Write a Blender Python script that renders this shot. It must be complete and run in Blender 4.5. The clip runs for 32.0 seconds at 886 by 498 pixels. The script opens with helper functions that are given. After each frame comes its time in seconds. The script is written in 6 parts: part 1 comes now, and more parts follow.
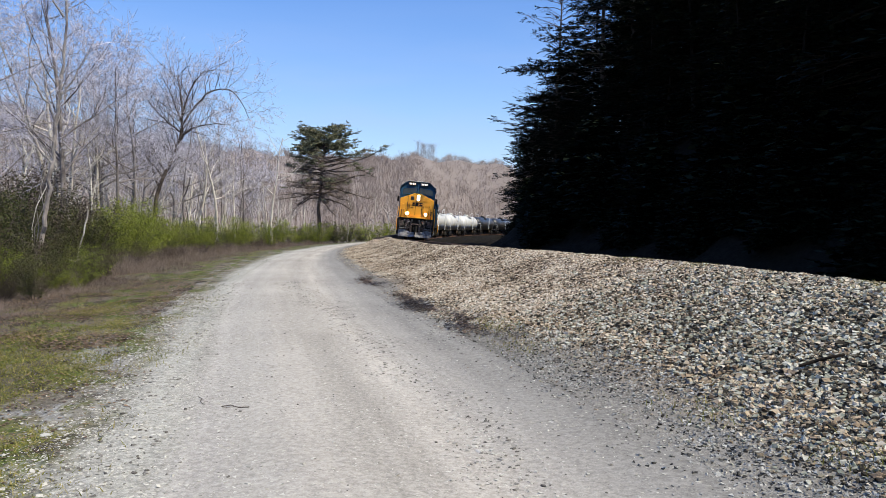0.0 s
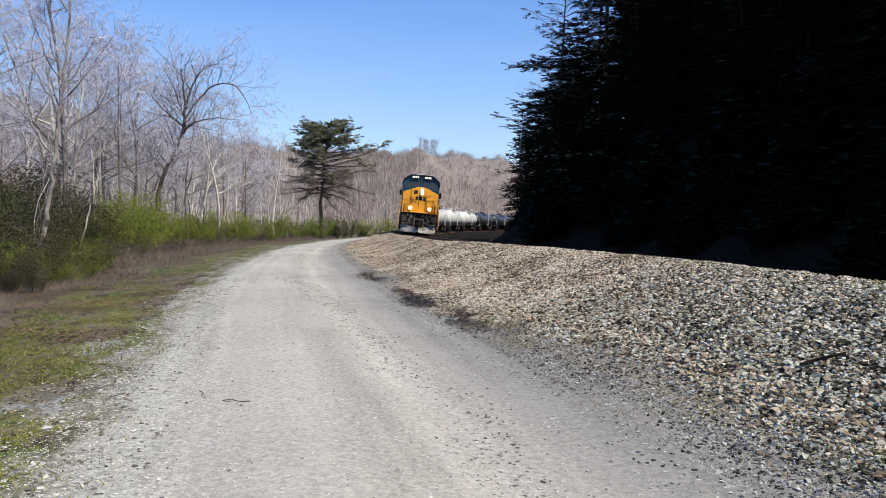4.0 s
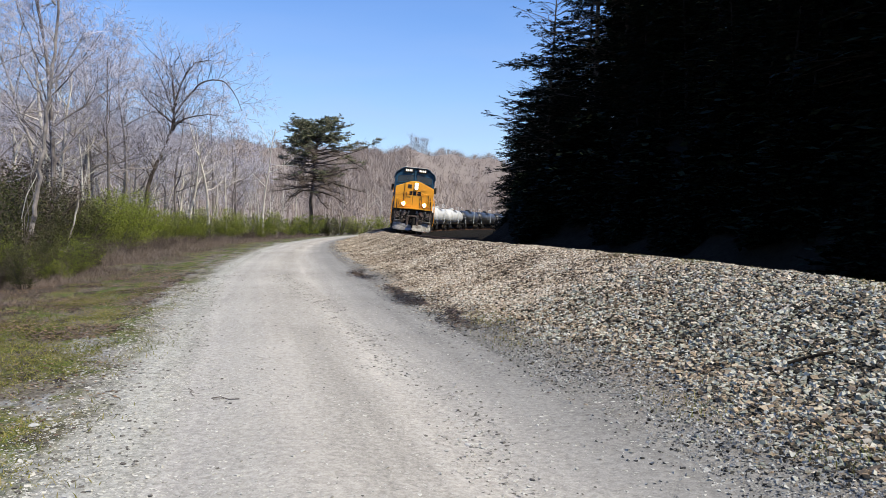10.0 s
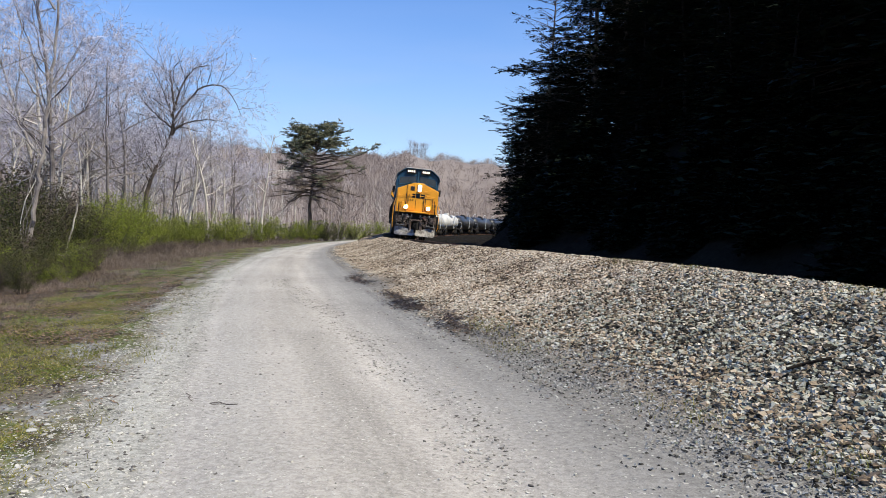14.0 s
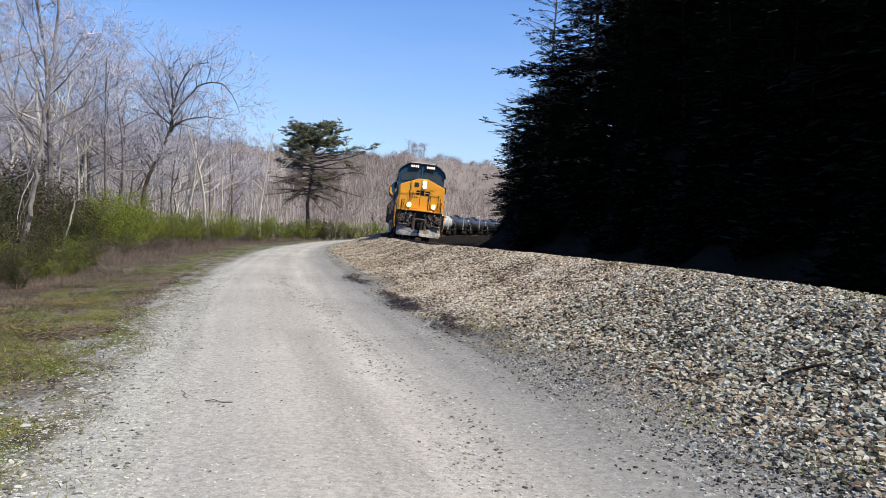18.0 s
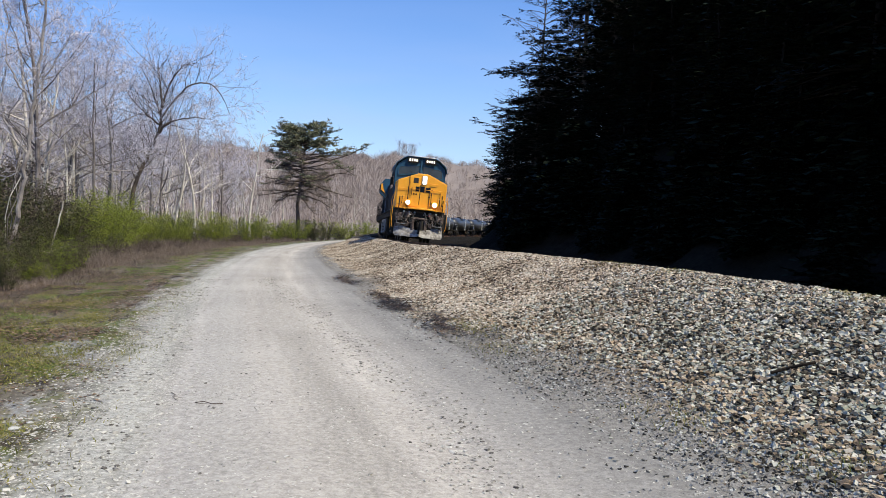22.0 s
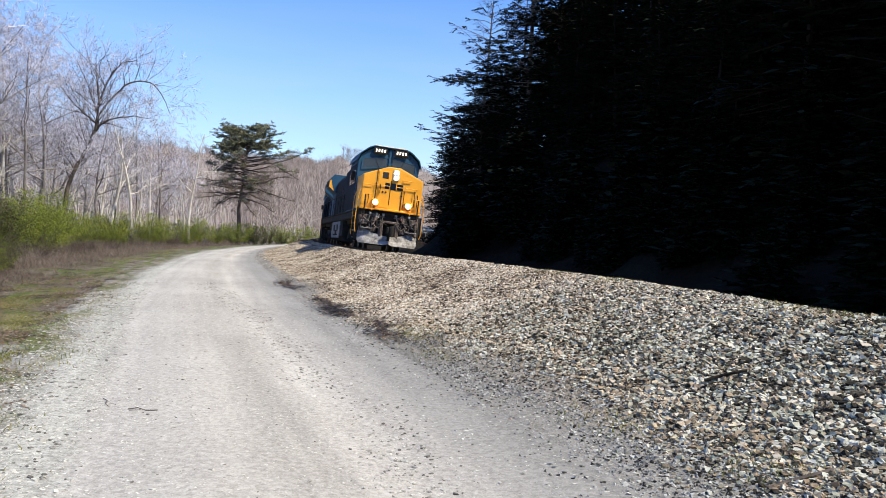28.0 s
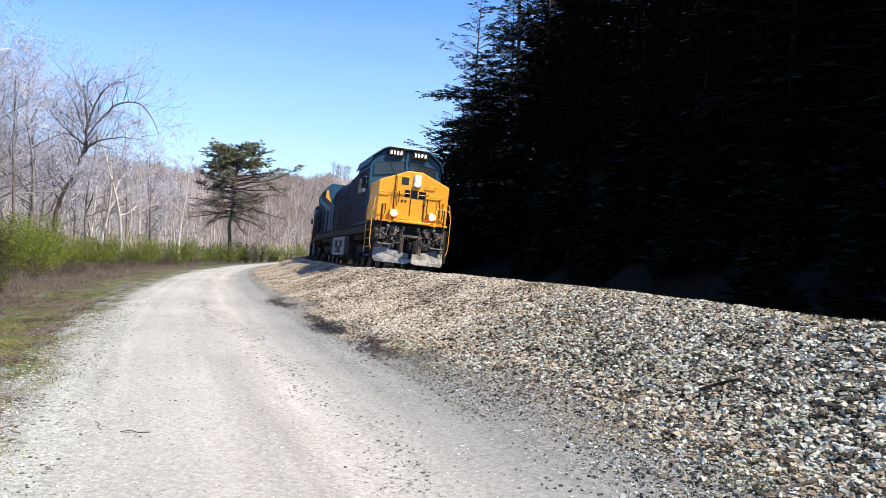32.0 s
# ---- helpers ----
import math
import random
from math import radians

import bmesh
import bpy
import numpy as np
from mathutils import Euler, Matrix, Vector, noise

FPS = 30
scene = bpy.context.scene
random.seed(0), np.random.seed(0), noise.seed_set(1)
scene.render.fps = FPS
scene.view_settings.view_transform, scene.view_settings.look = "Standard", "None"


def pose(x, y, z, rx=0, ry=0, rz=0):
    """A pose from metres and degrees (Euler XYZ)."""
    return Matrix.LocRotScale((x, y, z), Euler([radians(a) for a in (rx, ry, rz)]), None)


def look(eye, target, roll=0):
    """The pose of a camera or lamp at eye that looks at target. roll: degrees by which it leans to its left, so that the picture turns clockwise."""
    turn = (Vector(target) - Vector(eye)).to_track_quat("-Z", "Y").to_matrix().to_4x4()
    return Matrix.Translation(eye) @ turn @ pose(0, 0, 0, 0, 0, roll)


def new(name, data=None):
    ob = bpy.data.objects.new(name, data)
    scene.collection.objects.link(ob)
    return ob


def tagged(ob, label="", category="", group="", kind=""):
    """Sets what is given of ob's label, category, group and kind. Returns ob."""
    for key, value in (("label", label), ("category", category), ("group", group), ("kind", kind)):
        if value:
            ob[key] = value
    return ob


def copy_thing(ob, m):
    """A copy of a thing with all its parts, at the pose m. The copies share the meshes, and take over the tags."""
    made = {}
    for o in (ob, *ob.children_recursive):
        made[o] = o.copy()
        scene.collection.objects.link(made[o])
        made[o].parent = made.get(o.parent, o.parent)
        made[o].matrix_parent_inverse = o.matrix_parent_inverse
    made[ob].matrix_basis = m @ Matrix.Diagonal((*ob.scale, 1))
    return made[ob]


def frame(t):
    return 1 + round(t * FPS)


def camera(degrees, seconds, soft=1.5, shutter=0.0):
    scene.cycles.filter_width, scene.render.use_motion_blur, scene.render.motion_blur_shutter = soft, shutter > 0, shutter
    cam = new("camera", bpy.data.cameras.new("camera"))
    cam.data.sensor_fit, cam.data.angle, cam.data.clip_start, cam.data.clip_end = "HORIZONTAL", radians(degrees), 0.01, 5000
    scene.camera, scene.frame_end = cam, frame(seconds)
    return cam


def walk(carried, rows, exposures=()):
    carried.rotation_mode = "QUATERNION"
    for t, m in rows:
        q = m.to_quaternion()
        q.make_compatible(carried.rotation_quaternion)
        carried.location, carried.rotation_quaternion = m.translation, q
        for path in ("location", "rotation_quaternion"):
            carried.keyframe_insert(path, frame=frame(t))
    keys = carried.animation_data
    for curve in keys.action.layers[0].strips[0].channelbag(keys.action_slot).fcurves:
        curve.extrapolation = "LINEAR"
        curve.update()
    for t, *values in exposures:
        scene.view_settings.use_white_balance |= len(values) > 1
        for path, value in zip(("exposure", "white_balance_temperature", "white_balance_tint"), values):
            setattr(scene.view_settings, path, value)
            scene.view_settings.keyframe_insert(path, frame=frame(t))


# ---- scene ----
# the camera: held by hand at one spot on the gravel road
EYE = (0.0, 0.0, 1.5)
cam = camera(59.0, 32.0, soft=0.8)
walk(cam, [
    (0, pose(*EYE, 88.35, -1.00, 0.03)),
    (0.5, pose(*EYE, 88.11, -1.21, -0.07)),
    (1, pose(*EYE, 88.19, -1.26, 0.06)),
    (1.5, pose(*EYE, 87.99, -1.07, 0.31)),
    (2, pose(*EYE, 87.98, -1.19, 0.43)),
    (2.5, pose(*EYE, 87.91, -1.31, 0.23)),
    (3, pose(*EYE, 88.10, -1.52, 0.15)),
    (3.5, pose(*EYE, 88.09, -1.37, 0.24)),
    (5.5, pose(*EYE, 87.89, -1.66, -0.31)),
    (6, pose(*EYE, 88.04, -1.56, -0.47)),
    (6.5, pose(*EYE, 88.01, -1.57, -0.48)),
    (7, pose(*EYE, 87.99, -1.73, -0.47)),
    (7.5, pose(*EYE, 88.03, -1.52, -0.55)),
    (8, pose(*EYE, 87.74, -1.31, -0.95)),
    (8.5, pose(*EYE, 87.84, -1.40, -0.87)),
    (9, pose(*EYE, 87.97, -1.55, -0.83)),
    (9.5, pose(*EYE, 88.02, -1.58, -0.70)),
    (10, pose(*EYE, 87.92, -1.64, -0.54)),
    (10.5, pose(*EYE, 87.97, -1.56, -0.35)),
    (11, pose(*EYE, 88.11, -1.64, -0.52)),
    (11.5, pose(*EYE, 88.18, -1.80, -0.68)),
    (12, pose(*EYE, 88.19, -1.72, -0.58)),
    (12.5, pose(*EYE, 88.20, -1.74, -0.45)),
    (13, pose(*EYE, 88.18, -1.62, -0.30)),
    (13.5, pose(*EYE, 88.25, -1.79, -0.44)),
    (14, pose(*EYE, 88.31, -1.74, -0.62)),
    (14.5, pose(*EYE, 88.54, -1.58, -0.05)),
    (16.5, pose(*EYE, 87.87, -1.92, -0.20)),
    (17, pose(*EYE, 88.08, -2.04, -0.29)),
    (17.5, pose(*EYE, 88.14, -2.32, -0.41)),
    (18, pose(*EYE, 88.36, -2.52, -0.79)),
    (18.5, pose(*EYE, 88.22, -2.36, -0.73)),
    (19, pose(*EYE, 88.29, -2.19, -1.00)),
    (19.5, pose(*EYE, 88.15, -2.42, -0.99)),
    (20, pose(*EYE, 88.04, -2.36, -0.92)),
    (20.5, pose(*EYE, 88.03, -2.38, -1.21)),
    (21, pose(*EYE, 88.11, -2.46, -1.25)),
    (21.5, pose(*EYE, 88.37, -2.46, -1.41)),
    (22, pose(*EYE, 88.42, -2.38, -1.49)),
    (22.5, pose(*EYE, 88.19, -1.93, -1.85)),
    (23, pose(*EYE, 88.63, -2.06, -2.19)),
    (23.5, pose(*EYE, 88.41, -2.29, -2.24)),
    (24, pose(*EYE, 88.41, -2.44, -2.06)),
    (24.5, pose(*EYE, 88.27, -2.24, -1.78)),
    (25, pose(*EYE, 87.77, -2.50, -2.06)),
    (25.5, pose(*EYE, 88.09, -2.42, -2.10)),
    (27.5, pose(*EYE, 88.28, -2.68, -4.52)),
    (28, pose(*EYE, 89.09, -3.34, -5.62)),
    (28.5, pose(*EYE, 89.29, -3.16, -5.96)),
    (29, pose(*EYE, 89.82, -3.32, -6.18)),
    (29.5, pose(*EYE, 89.82, -2.99, -5.73)),
    (30, pose(*EYE, 89.83, -2.68, -5.81)),
    (30.5, pose(*EYE, 90.05, -2.54, -6.28)),
    (31, pose(*EYE, 90.48, -2.71, -6.54)),
    (31.5, pose(*EYE, 90.34, -2.80, -6.55)),
    (32, pose(*EYE, 90.19, -2.16, -6.24)),
], exposures=[(0, 0.36), (22, 0.36), (25, 0.43), (28, 0.65), (32, 0.83)])

# world and sun
SUN_EL, SUN_AZ = radians(55), radians(126)
world = bpy.data.worlds.new("sky")
scene.world = world
world.use_nodes = True
_n = world.node_tree.nodes
_sky = _n.new("ShaderNodeTexSky")
_sky.sky_type, _sky.sun_disc = "NISHITA", False
_sky.dust_density, _sky.ozone_density, _sky.air_density = 0.6, 5.0, 1.0
_sky.sun_elevation, _sky.sun_rotation = SUN_EL, SUN_AZ
_n["Background"].inputs["Strength"].default_value = 0.15
_hue = _n.new("ShaderNodeHueSaturation")
_hue.inputs["Saturation"].default_value = 1.2
_hue.inputs["Hue"].default_value = 0.510
world.node_tree.links.new(_sky.outputs[0], _hue.inputs["Color"])
# a pale haze low in the sky, with faint streaks of high cloud in it
_where, _up, _low, _streak, _thin, _haze = (_n.new("ShaderNode" + k) for k in ("TexCoord", "SeparateXYZ", "MapRange", "TexNoise", "MapRange", "Mix"))
_stretch, _cover = _n.new("ShaderNodeVectorMath"), _n.new("ShaderNodeMath")
_stretch.operation, _stretch.inputs[1].default_value = "MULTIPLY", (3.0, 3.0, 16.0)
_streak.inputs["Scale"].default_value, _streak.inputs["Detail"].default_value = 1.3, 5
_low.inputs[1].default_value, _low.inputs[2].default_value, _low.inputs[3].default_value, _low.inputs[4].default_value = 0.0, 0.30, 0.75, 0.0
_thin.inputs[1].default_value, _thin.inputs[2].default_value, _thin.inputs[3].default_value, _thin.inputs[4].default_value = 0.4, 0.72, 0.6, 1.15
_cover.operation, _haze.data_type, _haze.inputs[7].default_value = "MULTIPLY", "RGBA", (2.6, 3.25, 4.9, 1)
for _a, _b in ((_where.outputs["Generated"], _up.inputs[0]), (_up.outputs[2], _low.inputs[0]), (_where.outputs["Generated"], _stretch.inputs[0]), (_stretch.outputs[0], _streak.inputs["Vector"]), (_streak.outputs[0], _thin.inputs[0]),
               (_low.outputs[0], _cover.inputs[0]), (_thin.outputs[0], _cover.inputs[1]), (_cover.outputs[0], _haze.inputs[0]), (_hue.outputs[0], _haze.inputs[6]), (_haze.outputs[2], _n["Background"].inputs[0])):
    world.node_tree.links.new(_a, _b)
_sun = bpy.data.lights.new("sun", "SUN")
_sun.energy, _sun.angle, _sun.color = 4.2, radians(0.53), (1.0, 0.925, 0.725)
sun = new("sun", _sun)
_way = Vector((math.sin(SUN_AZ) * math.cos(SUN_EL), math.cos(SUN_AZ) * math.cos(SUN_EL), math.sin(SUN_EL)))
sun.matrix_world = look(_way * 100, (0, 0, 0))

# ---- materials ----
def mat(name, colours, scale=4.0, rough=0.8, bump=0.3, fine=40.0, metal=0.0, island=0.0, rand=0.0, spec=0.4, coords="Object"):
    """A surface of two or three colours, mottled at two scales, with fine relief; island and rand vary its brightness piece by piece."""
    m = bpy.data.materials.new(name)
    m.use_nodes = True
    nt, L = m.node_tree, m.node_tree.links
    b = nt.nodes["Principled BSDF"]
    b.inputs["Roughness"].default_value, b.inputs["Metallic"].default_value = rough, metal
    b.inputs["Specular IOR Level"].default_value = spec
    tc = nt.nodes.new("ShaderNodeTexCoord")
    n1, n2 = nt.nodes.new("ShaderNodeTexNoise"), nt.nodes.new("ShaderNodeTexNoise")
    n1.inputs["Scale"].default_value, n1.inputs["Detail"].default_value = scale, 4
    n2.inputs["Scale"].default_value, n2.inputs["Detail"].default_value = fine, 3
    for n in (n1, n2):
        L.new(tc.outputs[coords], n.inputs["Vector"])
    add = nt.nodes.new("ShaderNodeMath")
    add.operation = "MULTIPLY_ADD"
    L.new(n2.outputs[0], add.inputs[0])
    add.inputs[1].default_value = 0.35
    L.new(n1.outputs[0], add.inputs[2])
    value = add.outputs[0]
    if island or rand:
        src = nt.nodes.new("ShaderNodeNewGeometry").outputs["Random Per Island"] if island else nt.nodes.new("ShaderNodeObjectInfo").outputs["Random"]
        mix = nt.nodes.new("ShaderNodeMath")
        mix.operation = "MULTIPLY_ADD"
        L.new(src, mix.inputs[0])
        mix.inputs[1].default_value = island or rand
        off = nt.nodes.new("ShaderNodeMath")
        off.operation = "SUBTRACT"
        L.new(value, off.inputs[0])
        off.inputs[1].default_value = (island or rand) / 2
        L.new(off.outputs[0], mix.inputs[2])
        value = mix.outputs[0]
    ramp = nt.nodes.new("ShaderNodeValToRGB")
    cr = ramp.color_ramp
    while len(cr.elements) < len(colours):
        cr.elements.new(0.5)
    for i, c in enumerate(colours):
        cr.elements[i].position = 0.42 + 0.5 * i / max(1, len(colours) - 1)
        cr.elements[i].color = (*c, 1)
    L.new(value, ramp.inputs[0])
    L.new(ramp.outputs[0], b.inputs["Base Color"])
    if bump:
        bp = nt.nodes.new("ShaderNodeBump")
        bp.inputs["Strength"].default_value, bp.inputs["Distance"].default_value = bump, 0.02
        L.new(n2.outputs[0], bp.inputs["Height"])
        L.new(bp.outputs[0], b.inputs["Normal"])
    return m


def glow(name, colour, strength):
    m = bpy.data.materials.new(name)
    m.use_nodes = True
    b = m.node_tree.nodes["Principled BSDF"]
    b.inputs["Base Color"].default_value = (0.9, 0.9, 0.85, 1)
    b.inputs["Emission Color"].default_value, b.inputs["Emission Strength"].default_value = (*colour, 1), strength
    return m


def leafy(name, colours, scale=1.5, island=0.5, lets=0.25):
    """Foliage: a leaf surface that lets some light through."""
    m = mat(name, colours, scale, 0.6, 0.0, 20.0, island=island, spec=0.25)
    nt = m.node_tree
    b = nt.nodes["Principled BSDF"]
    tr, mx = nt.nodes.new("ShaderNodeBsdfTranslucent"), nt.nodes.new("ShaderNodeMixShader")
    col = b.inputs["Base Color"].links[0].from_socket
    nt.links.new(col, tr.inputs[0])
    mx.inputs[0].default_value = lets
    nt.links.new(b.outputs[0], mx.inputs[1])
    nt.links.new(tr.outputs[0], mx.inputs[2])
    nt.links.new(mx.outputs[0], nt.nodes["Material Output"].inputs[0])
    return m


def banded(name, stops, relief, fine, wobble=0.5, rough=0.9, patches=()):
    """Ground whose make-up changes with the distance from the track (V of the UV map): stops are (V, dark colour, light colour).
    patches: (seed, size in metres, amount, V from, V to, dark colour, light colour), laid one over the other."""
    m = bpy.data.materials.new(name)
    m.use_nodes = True
    nt, L = m.node_tree, m.node_tree.links
    b = nt.nodes["Principled BSDF"]
    b.inputs["Roughness"].default_value, b.inputs["Specular IOR Level"].default_value = rough, 0.25
    geo, uv, sep = nt.nodes.new("ShaderNodeNewGeometry"), nt.nodes.new("ShaderNodeUVMap"), nt.nodes.new("ShaderNodeSeparateXYZ")
    L.new(uv.outputs[0], sep.inputs[0])
    noises = []
    for sc, det in ((0.9, 5), (fine, 4), (0.22, 3)):
        n = nt.nodes.new("ShaderNodeTexNoise")
        n.inputs["Scale"].default_value, n.inputs["Detail"].default_value = sc, det
        n.inputs["Roughness"].default_value = 0.65
        L.new(geo.outputs["Position"], n.inputs["Vector"])
        noises.append(n.outputs[0])

    def math_(op, a, c, d=None):
        n = nt.nodes.new("ShaderNodeMath")
        n.operation = op
        for i, v in enumerate((a, c, d)):
            if v is None:
                continue
            if isinstance(v, (int, float)):
                n.inputs[i].default_value = v
            else:
                L.new(v, n.inputs[i])
        return n.outputs[0]
    lo, hi = stops[0][0], stops[-1][0]
    stretch = nt.nodes.new("ShaderNodeVectorMath")
    stretch.operation = "MULTIPLY"
    stretch.inputs[1].default_value = (0.16, 3.2, 1.0)
    L.new(uv.outputs[0], stretch.inputs[0])
    streak = nt.nodes.new("ShaderNodeTexNoise")
    streak.inputs["Scale"].default_value, streak.inputs["Detail"].default_value = 1.0, 4
    L.new(stretch.outputs[0], streak.inputs["Vector"])
    grit = nt.nodes.new("ShaderNodeTexNoise")
    grit.inputs["Scale"].default_value, grit.inputs["Detail"].default_value = fine * 3.2, 2
    L.new(geo.outputs["Position"], grit.inputs["Vector"])
    lat = math_("ADD", sep.outputs[1], math_("MULTIPLY", math_("SUBTRACT", noises[0], 0.5), wobble * 2))
    fac = math_("DIVIDE", math_("SUBTRACT", lat, lo), hi - lo)
    ramps = []
    for k in (1, 2):
        r = nt.nodes.new("ShaderNodeValToRGB")
        cr = r.color_ramp
        while len(cr.elements) < len(stops):
            cr.elements.new(0.5)
        for i, s in enumerate(stops):
            cr.elements[i].position = (s[0] - lo) / (hi - lo)
            cr.elements[i].color = (*s[k], 1)
        L.new(fac, r.inputs[0])
        ramps.append(r.outputs[0])
    g = math_("MULTIPLY_ADD", noises[1], 0.5, math_("MULTIPLY_ADD", streak.outputs[0], 0.25, math_("MULTIPLY_ADD", noises[2], 0.25, math_("MULTIPLY", grit.outputs[0], 0.28))))
    gr = nt.nodes.new("ShaderNodeMapRange")
    gr.inputs[1].default_value, gr.inputs[2].default_value = 0.53, 0.76
    L.new(g, gr.inputs[0])
    mx = nt.nodes.new("ShaderNodeMix")
    mx.data_type = "RGBA"
    L.new(gr.outputs[0], mx.inputs[0])
    L.new(ramps[0], mx.inputs[6])
    L.new(ramps[1], mx.inputs[7])
    colour = mx.outputs[2]
    for seed, size, amount, v0, v1, dark, light in patches:
        shift = nt.nodes.new("ShaderNodeVectorMath")
        shift.operation = "MULTIPLY_ADD"
        shift.inputs[1].default_value, shift.inputs[2].default_value = (0.75 / size, 1.25 / size, 1.0), (seed * 7.3, seed * 3.1, seed)
        L.new(uv.outputs[0], shift.inputs[0])
        blot = nt.nodes.new("ShaderNodeTexNoise")
        blot.inputs["Scale"].default_value, blot.inputs["Detail"].default_value, blot.inputs["Roughness"].default_value = 1.0, 6, 0.7
        L.new(shift.outputs[0], blot.inputs["Vector"])
        cover = nt.nodes.new("ShaderNodeMapRange")
        cover.inputs[1].default_value, cover.inputs[2].default_value = 0.60 - 0.25 * amount, 0.66 - 0.25 * amount
        L.new(blot.outputs[0], cover.inputs[0])
        window = nt.nodes.new("ShaderNodeMapRange")
        window.inputs[1].default_value, window.inputs[2].default_value = v0, v0 + 0.5
        L.new(lat, window.inputs[0])
        window2 = nt.nodes.new("ShaderNodeMapRange")
        window2.inputs[1].default_value, window2.inputs[2].default_value = v1, v1 - 0.5
        L.new(lat, window2.inputs[0])
        own = nt.nodes.new("ShaderNodeMix")
        own.data_type = "RGBA"
        L.new(gr.outputs[0], own.inputs[0])
        own.inputs[6].default_value, own.inputs[7].default_value = (*dark, 1), (*light, 1)
        over = nt.nodes.new("ShaderNodeMix")
        over.data_type = "RGBA"
        L.new(math_("MULTIPLY", cover.outputs[0], math_("MULTIPLY", window.outputs[0], window2.outputs[0])), over.inputs[0])
        L.new(colour, over.inputs[6])
        L.new(own.outputs[2], over.inputs[7])
        colour = over.outputs[2]
    L.new(colour, b.inputs["Base Color"])
    bp = nt.nodes.new("ShaderNodeBump")
    bp.inputs["Strength"].default_value, bp.inputs["Distance"].default_value = 0.7, relief
    L.new(math_("ADD", noises[1], math_("MULTIPLY", grit.outputs[0], 0.5)), bp.inputs["Height"])
    L.new(bp.outputs[0], b.inputs["Normal"])
    return m


GRAVEL = ((0.19, 0.187, 0.165), (0.48, 0.47, 0.43))
ROAD = banded("gravel_road", [(-10.2, *GRAVEL), (-9.0, *GRAVEL), (-8.75, (0.27, 0.255, 0.235), (0.50, 0.475, 0.44)), (-8.35, (0.27, 0.255, 0.23), (0.47, 0.445, 0.405)), (-8.0, (0.29, 0.27, 0.245), (0.50, 0.47, 0.425)), (-7.55, (0.235, 0.22, 0.195), (0.45, 0.42, 0.38)), (-7.0, (0.27, 0.25, 0.225), (0.52, 0.485, 0.44)), (-6.6, (0.24, 0.225, 0.205), (0.44, 0.415, 0.38)), (-6.1, (0.18, 0.172, 0.162), (0.335, 0.322, 0.30)), (-5.7, (0.14, 0.134, 0.126), (0.29, 0.28, 0.262)), (-5.4, (0.12, 0.115, 0.108), (0.27, 0.26, 0.245))], 0.012, 22.0, 0.22)
# near-black between the rails and dark in stone gaps: shade put in the colour
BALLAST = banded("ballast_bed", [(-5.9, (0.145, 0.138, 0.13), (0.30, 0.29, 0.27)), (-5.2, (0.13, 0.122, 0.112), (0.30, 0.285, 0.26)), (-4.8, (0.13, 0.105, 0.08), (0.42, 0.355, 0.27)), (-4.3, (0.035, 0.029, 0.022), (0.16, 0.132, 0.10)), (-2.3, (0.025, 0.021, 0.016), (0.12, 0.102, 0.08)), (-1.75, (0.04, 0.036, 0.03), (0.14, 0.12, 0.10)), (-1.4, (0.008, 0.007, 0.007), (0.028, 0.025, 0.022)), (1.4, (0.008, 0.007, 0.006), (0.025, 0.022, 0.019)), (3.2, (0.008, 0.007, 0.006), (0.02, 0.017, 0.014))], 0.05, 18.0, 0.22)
VERGE = banded("verge_soil", [(-60, (0.07, 0.055, 0.04), (0.14, 0.11, 0.08)), (-16, (0.045, 0.037, 0.022), (0.11, 0.09, 0.06)), (-13.2, (0.05, 0.038, 0.028), (0.13, 0.10, 0.078)), (-12.2, (0.06, 0.05, 0.04), (0.155, 0.13, 0.108)), (-11.3, (0.07, 0.058, 0.042), (0.18, 0.15, 0.115)), (-10.6, (0.075, 0.062, 0.045), (0.20, 0.17, 0.13)), (-10.05, (0.08, 0.07, 0.052), (0.23, 0.20, 0.155)), (-9.65, (0.12, 0.108, 0.085), (0.31, 0.285, 0.235)), (-9.35, *GRAVEL), (-8.6, *GRAVEL)], 0.03, 14.0, 0.45, 0.9, [
    (1, 1.5, 0.42, -12.9, -9.3, (0.055, 0.06, 0.014), (0.17, 0.155, 0.055)),
    (2, 0.9, 0.40, -12.3, -9.3, (0.035, 0.055, 0.010), (0.12, 0.145, 0.03)),
    (3, 0.6, 0.30, -12.8, -9.3, (0.018, 0.014, 0.009), (0.065, 0.048, 0.034)),
    (4, 1.2, 0.24, -10.6, -9.3, (0.14, 0.14, 0.135), (0.36, 0.36, 0.35)),
])
# soil tones taken near-black for the deep shade under the hemlocks
BANK = banded("shaded_bank_soil", [(3.0, (0.008, 0.007, 0.006), (0.022, 0.019, 0.014)), (60, (0.008, 0.008, 0.006), (0.022, 0.019, 0.013))], 0.08, 5.0, 0.5)
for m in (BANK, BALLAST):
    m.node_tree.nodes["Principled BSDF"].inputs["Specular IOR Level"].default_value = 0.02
FAR = mat("far_woodland_floor", [(0.185, 0.152, 0.135), (0.25, 0.21, 0.187), (0.21, 0.175, 0.155)], 0.03, 0.95, 0.0, 0.3)


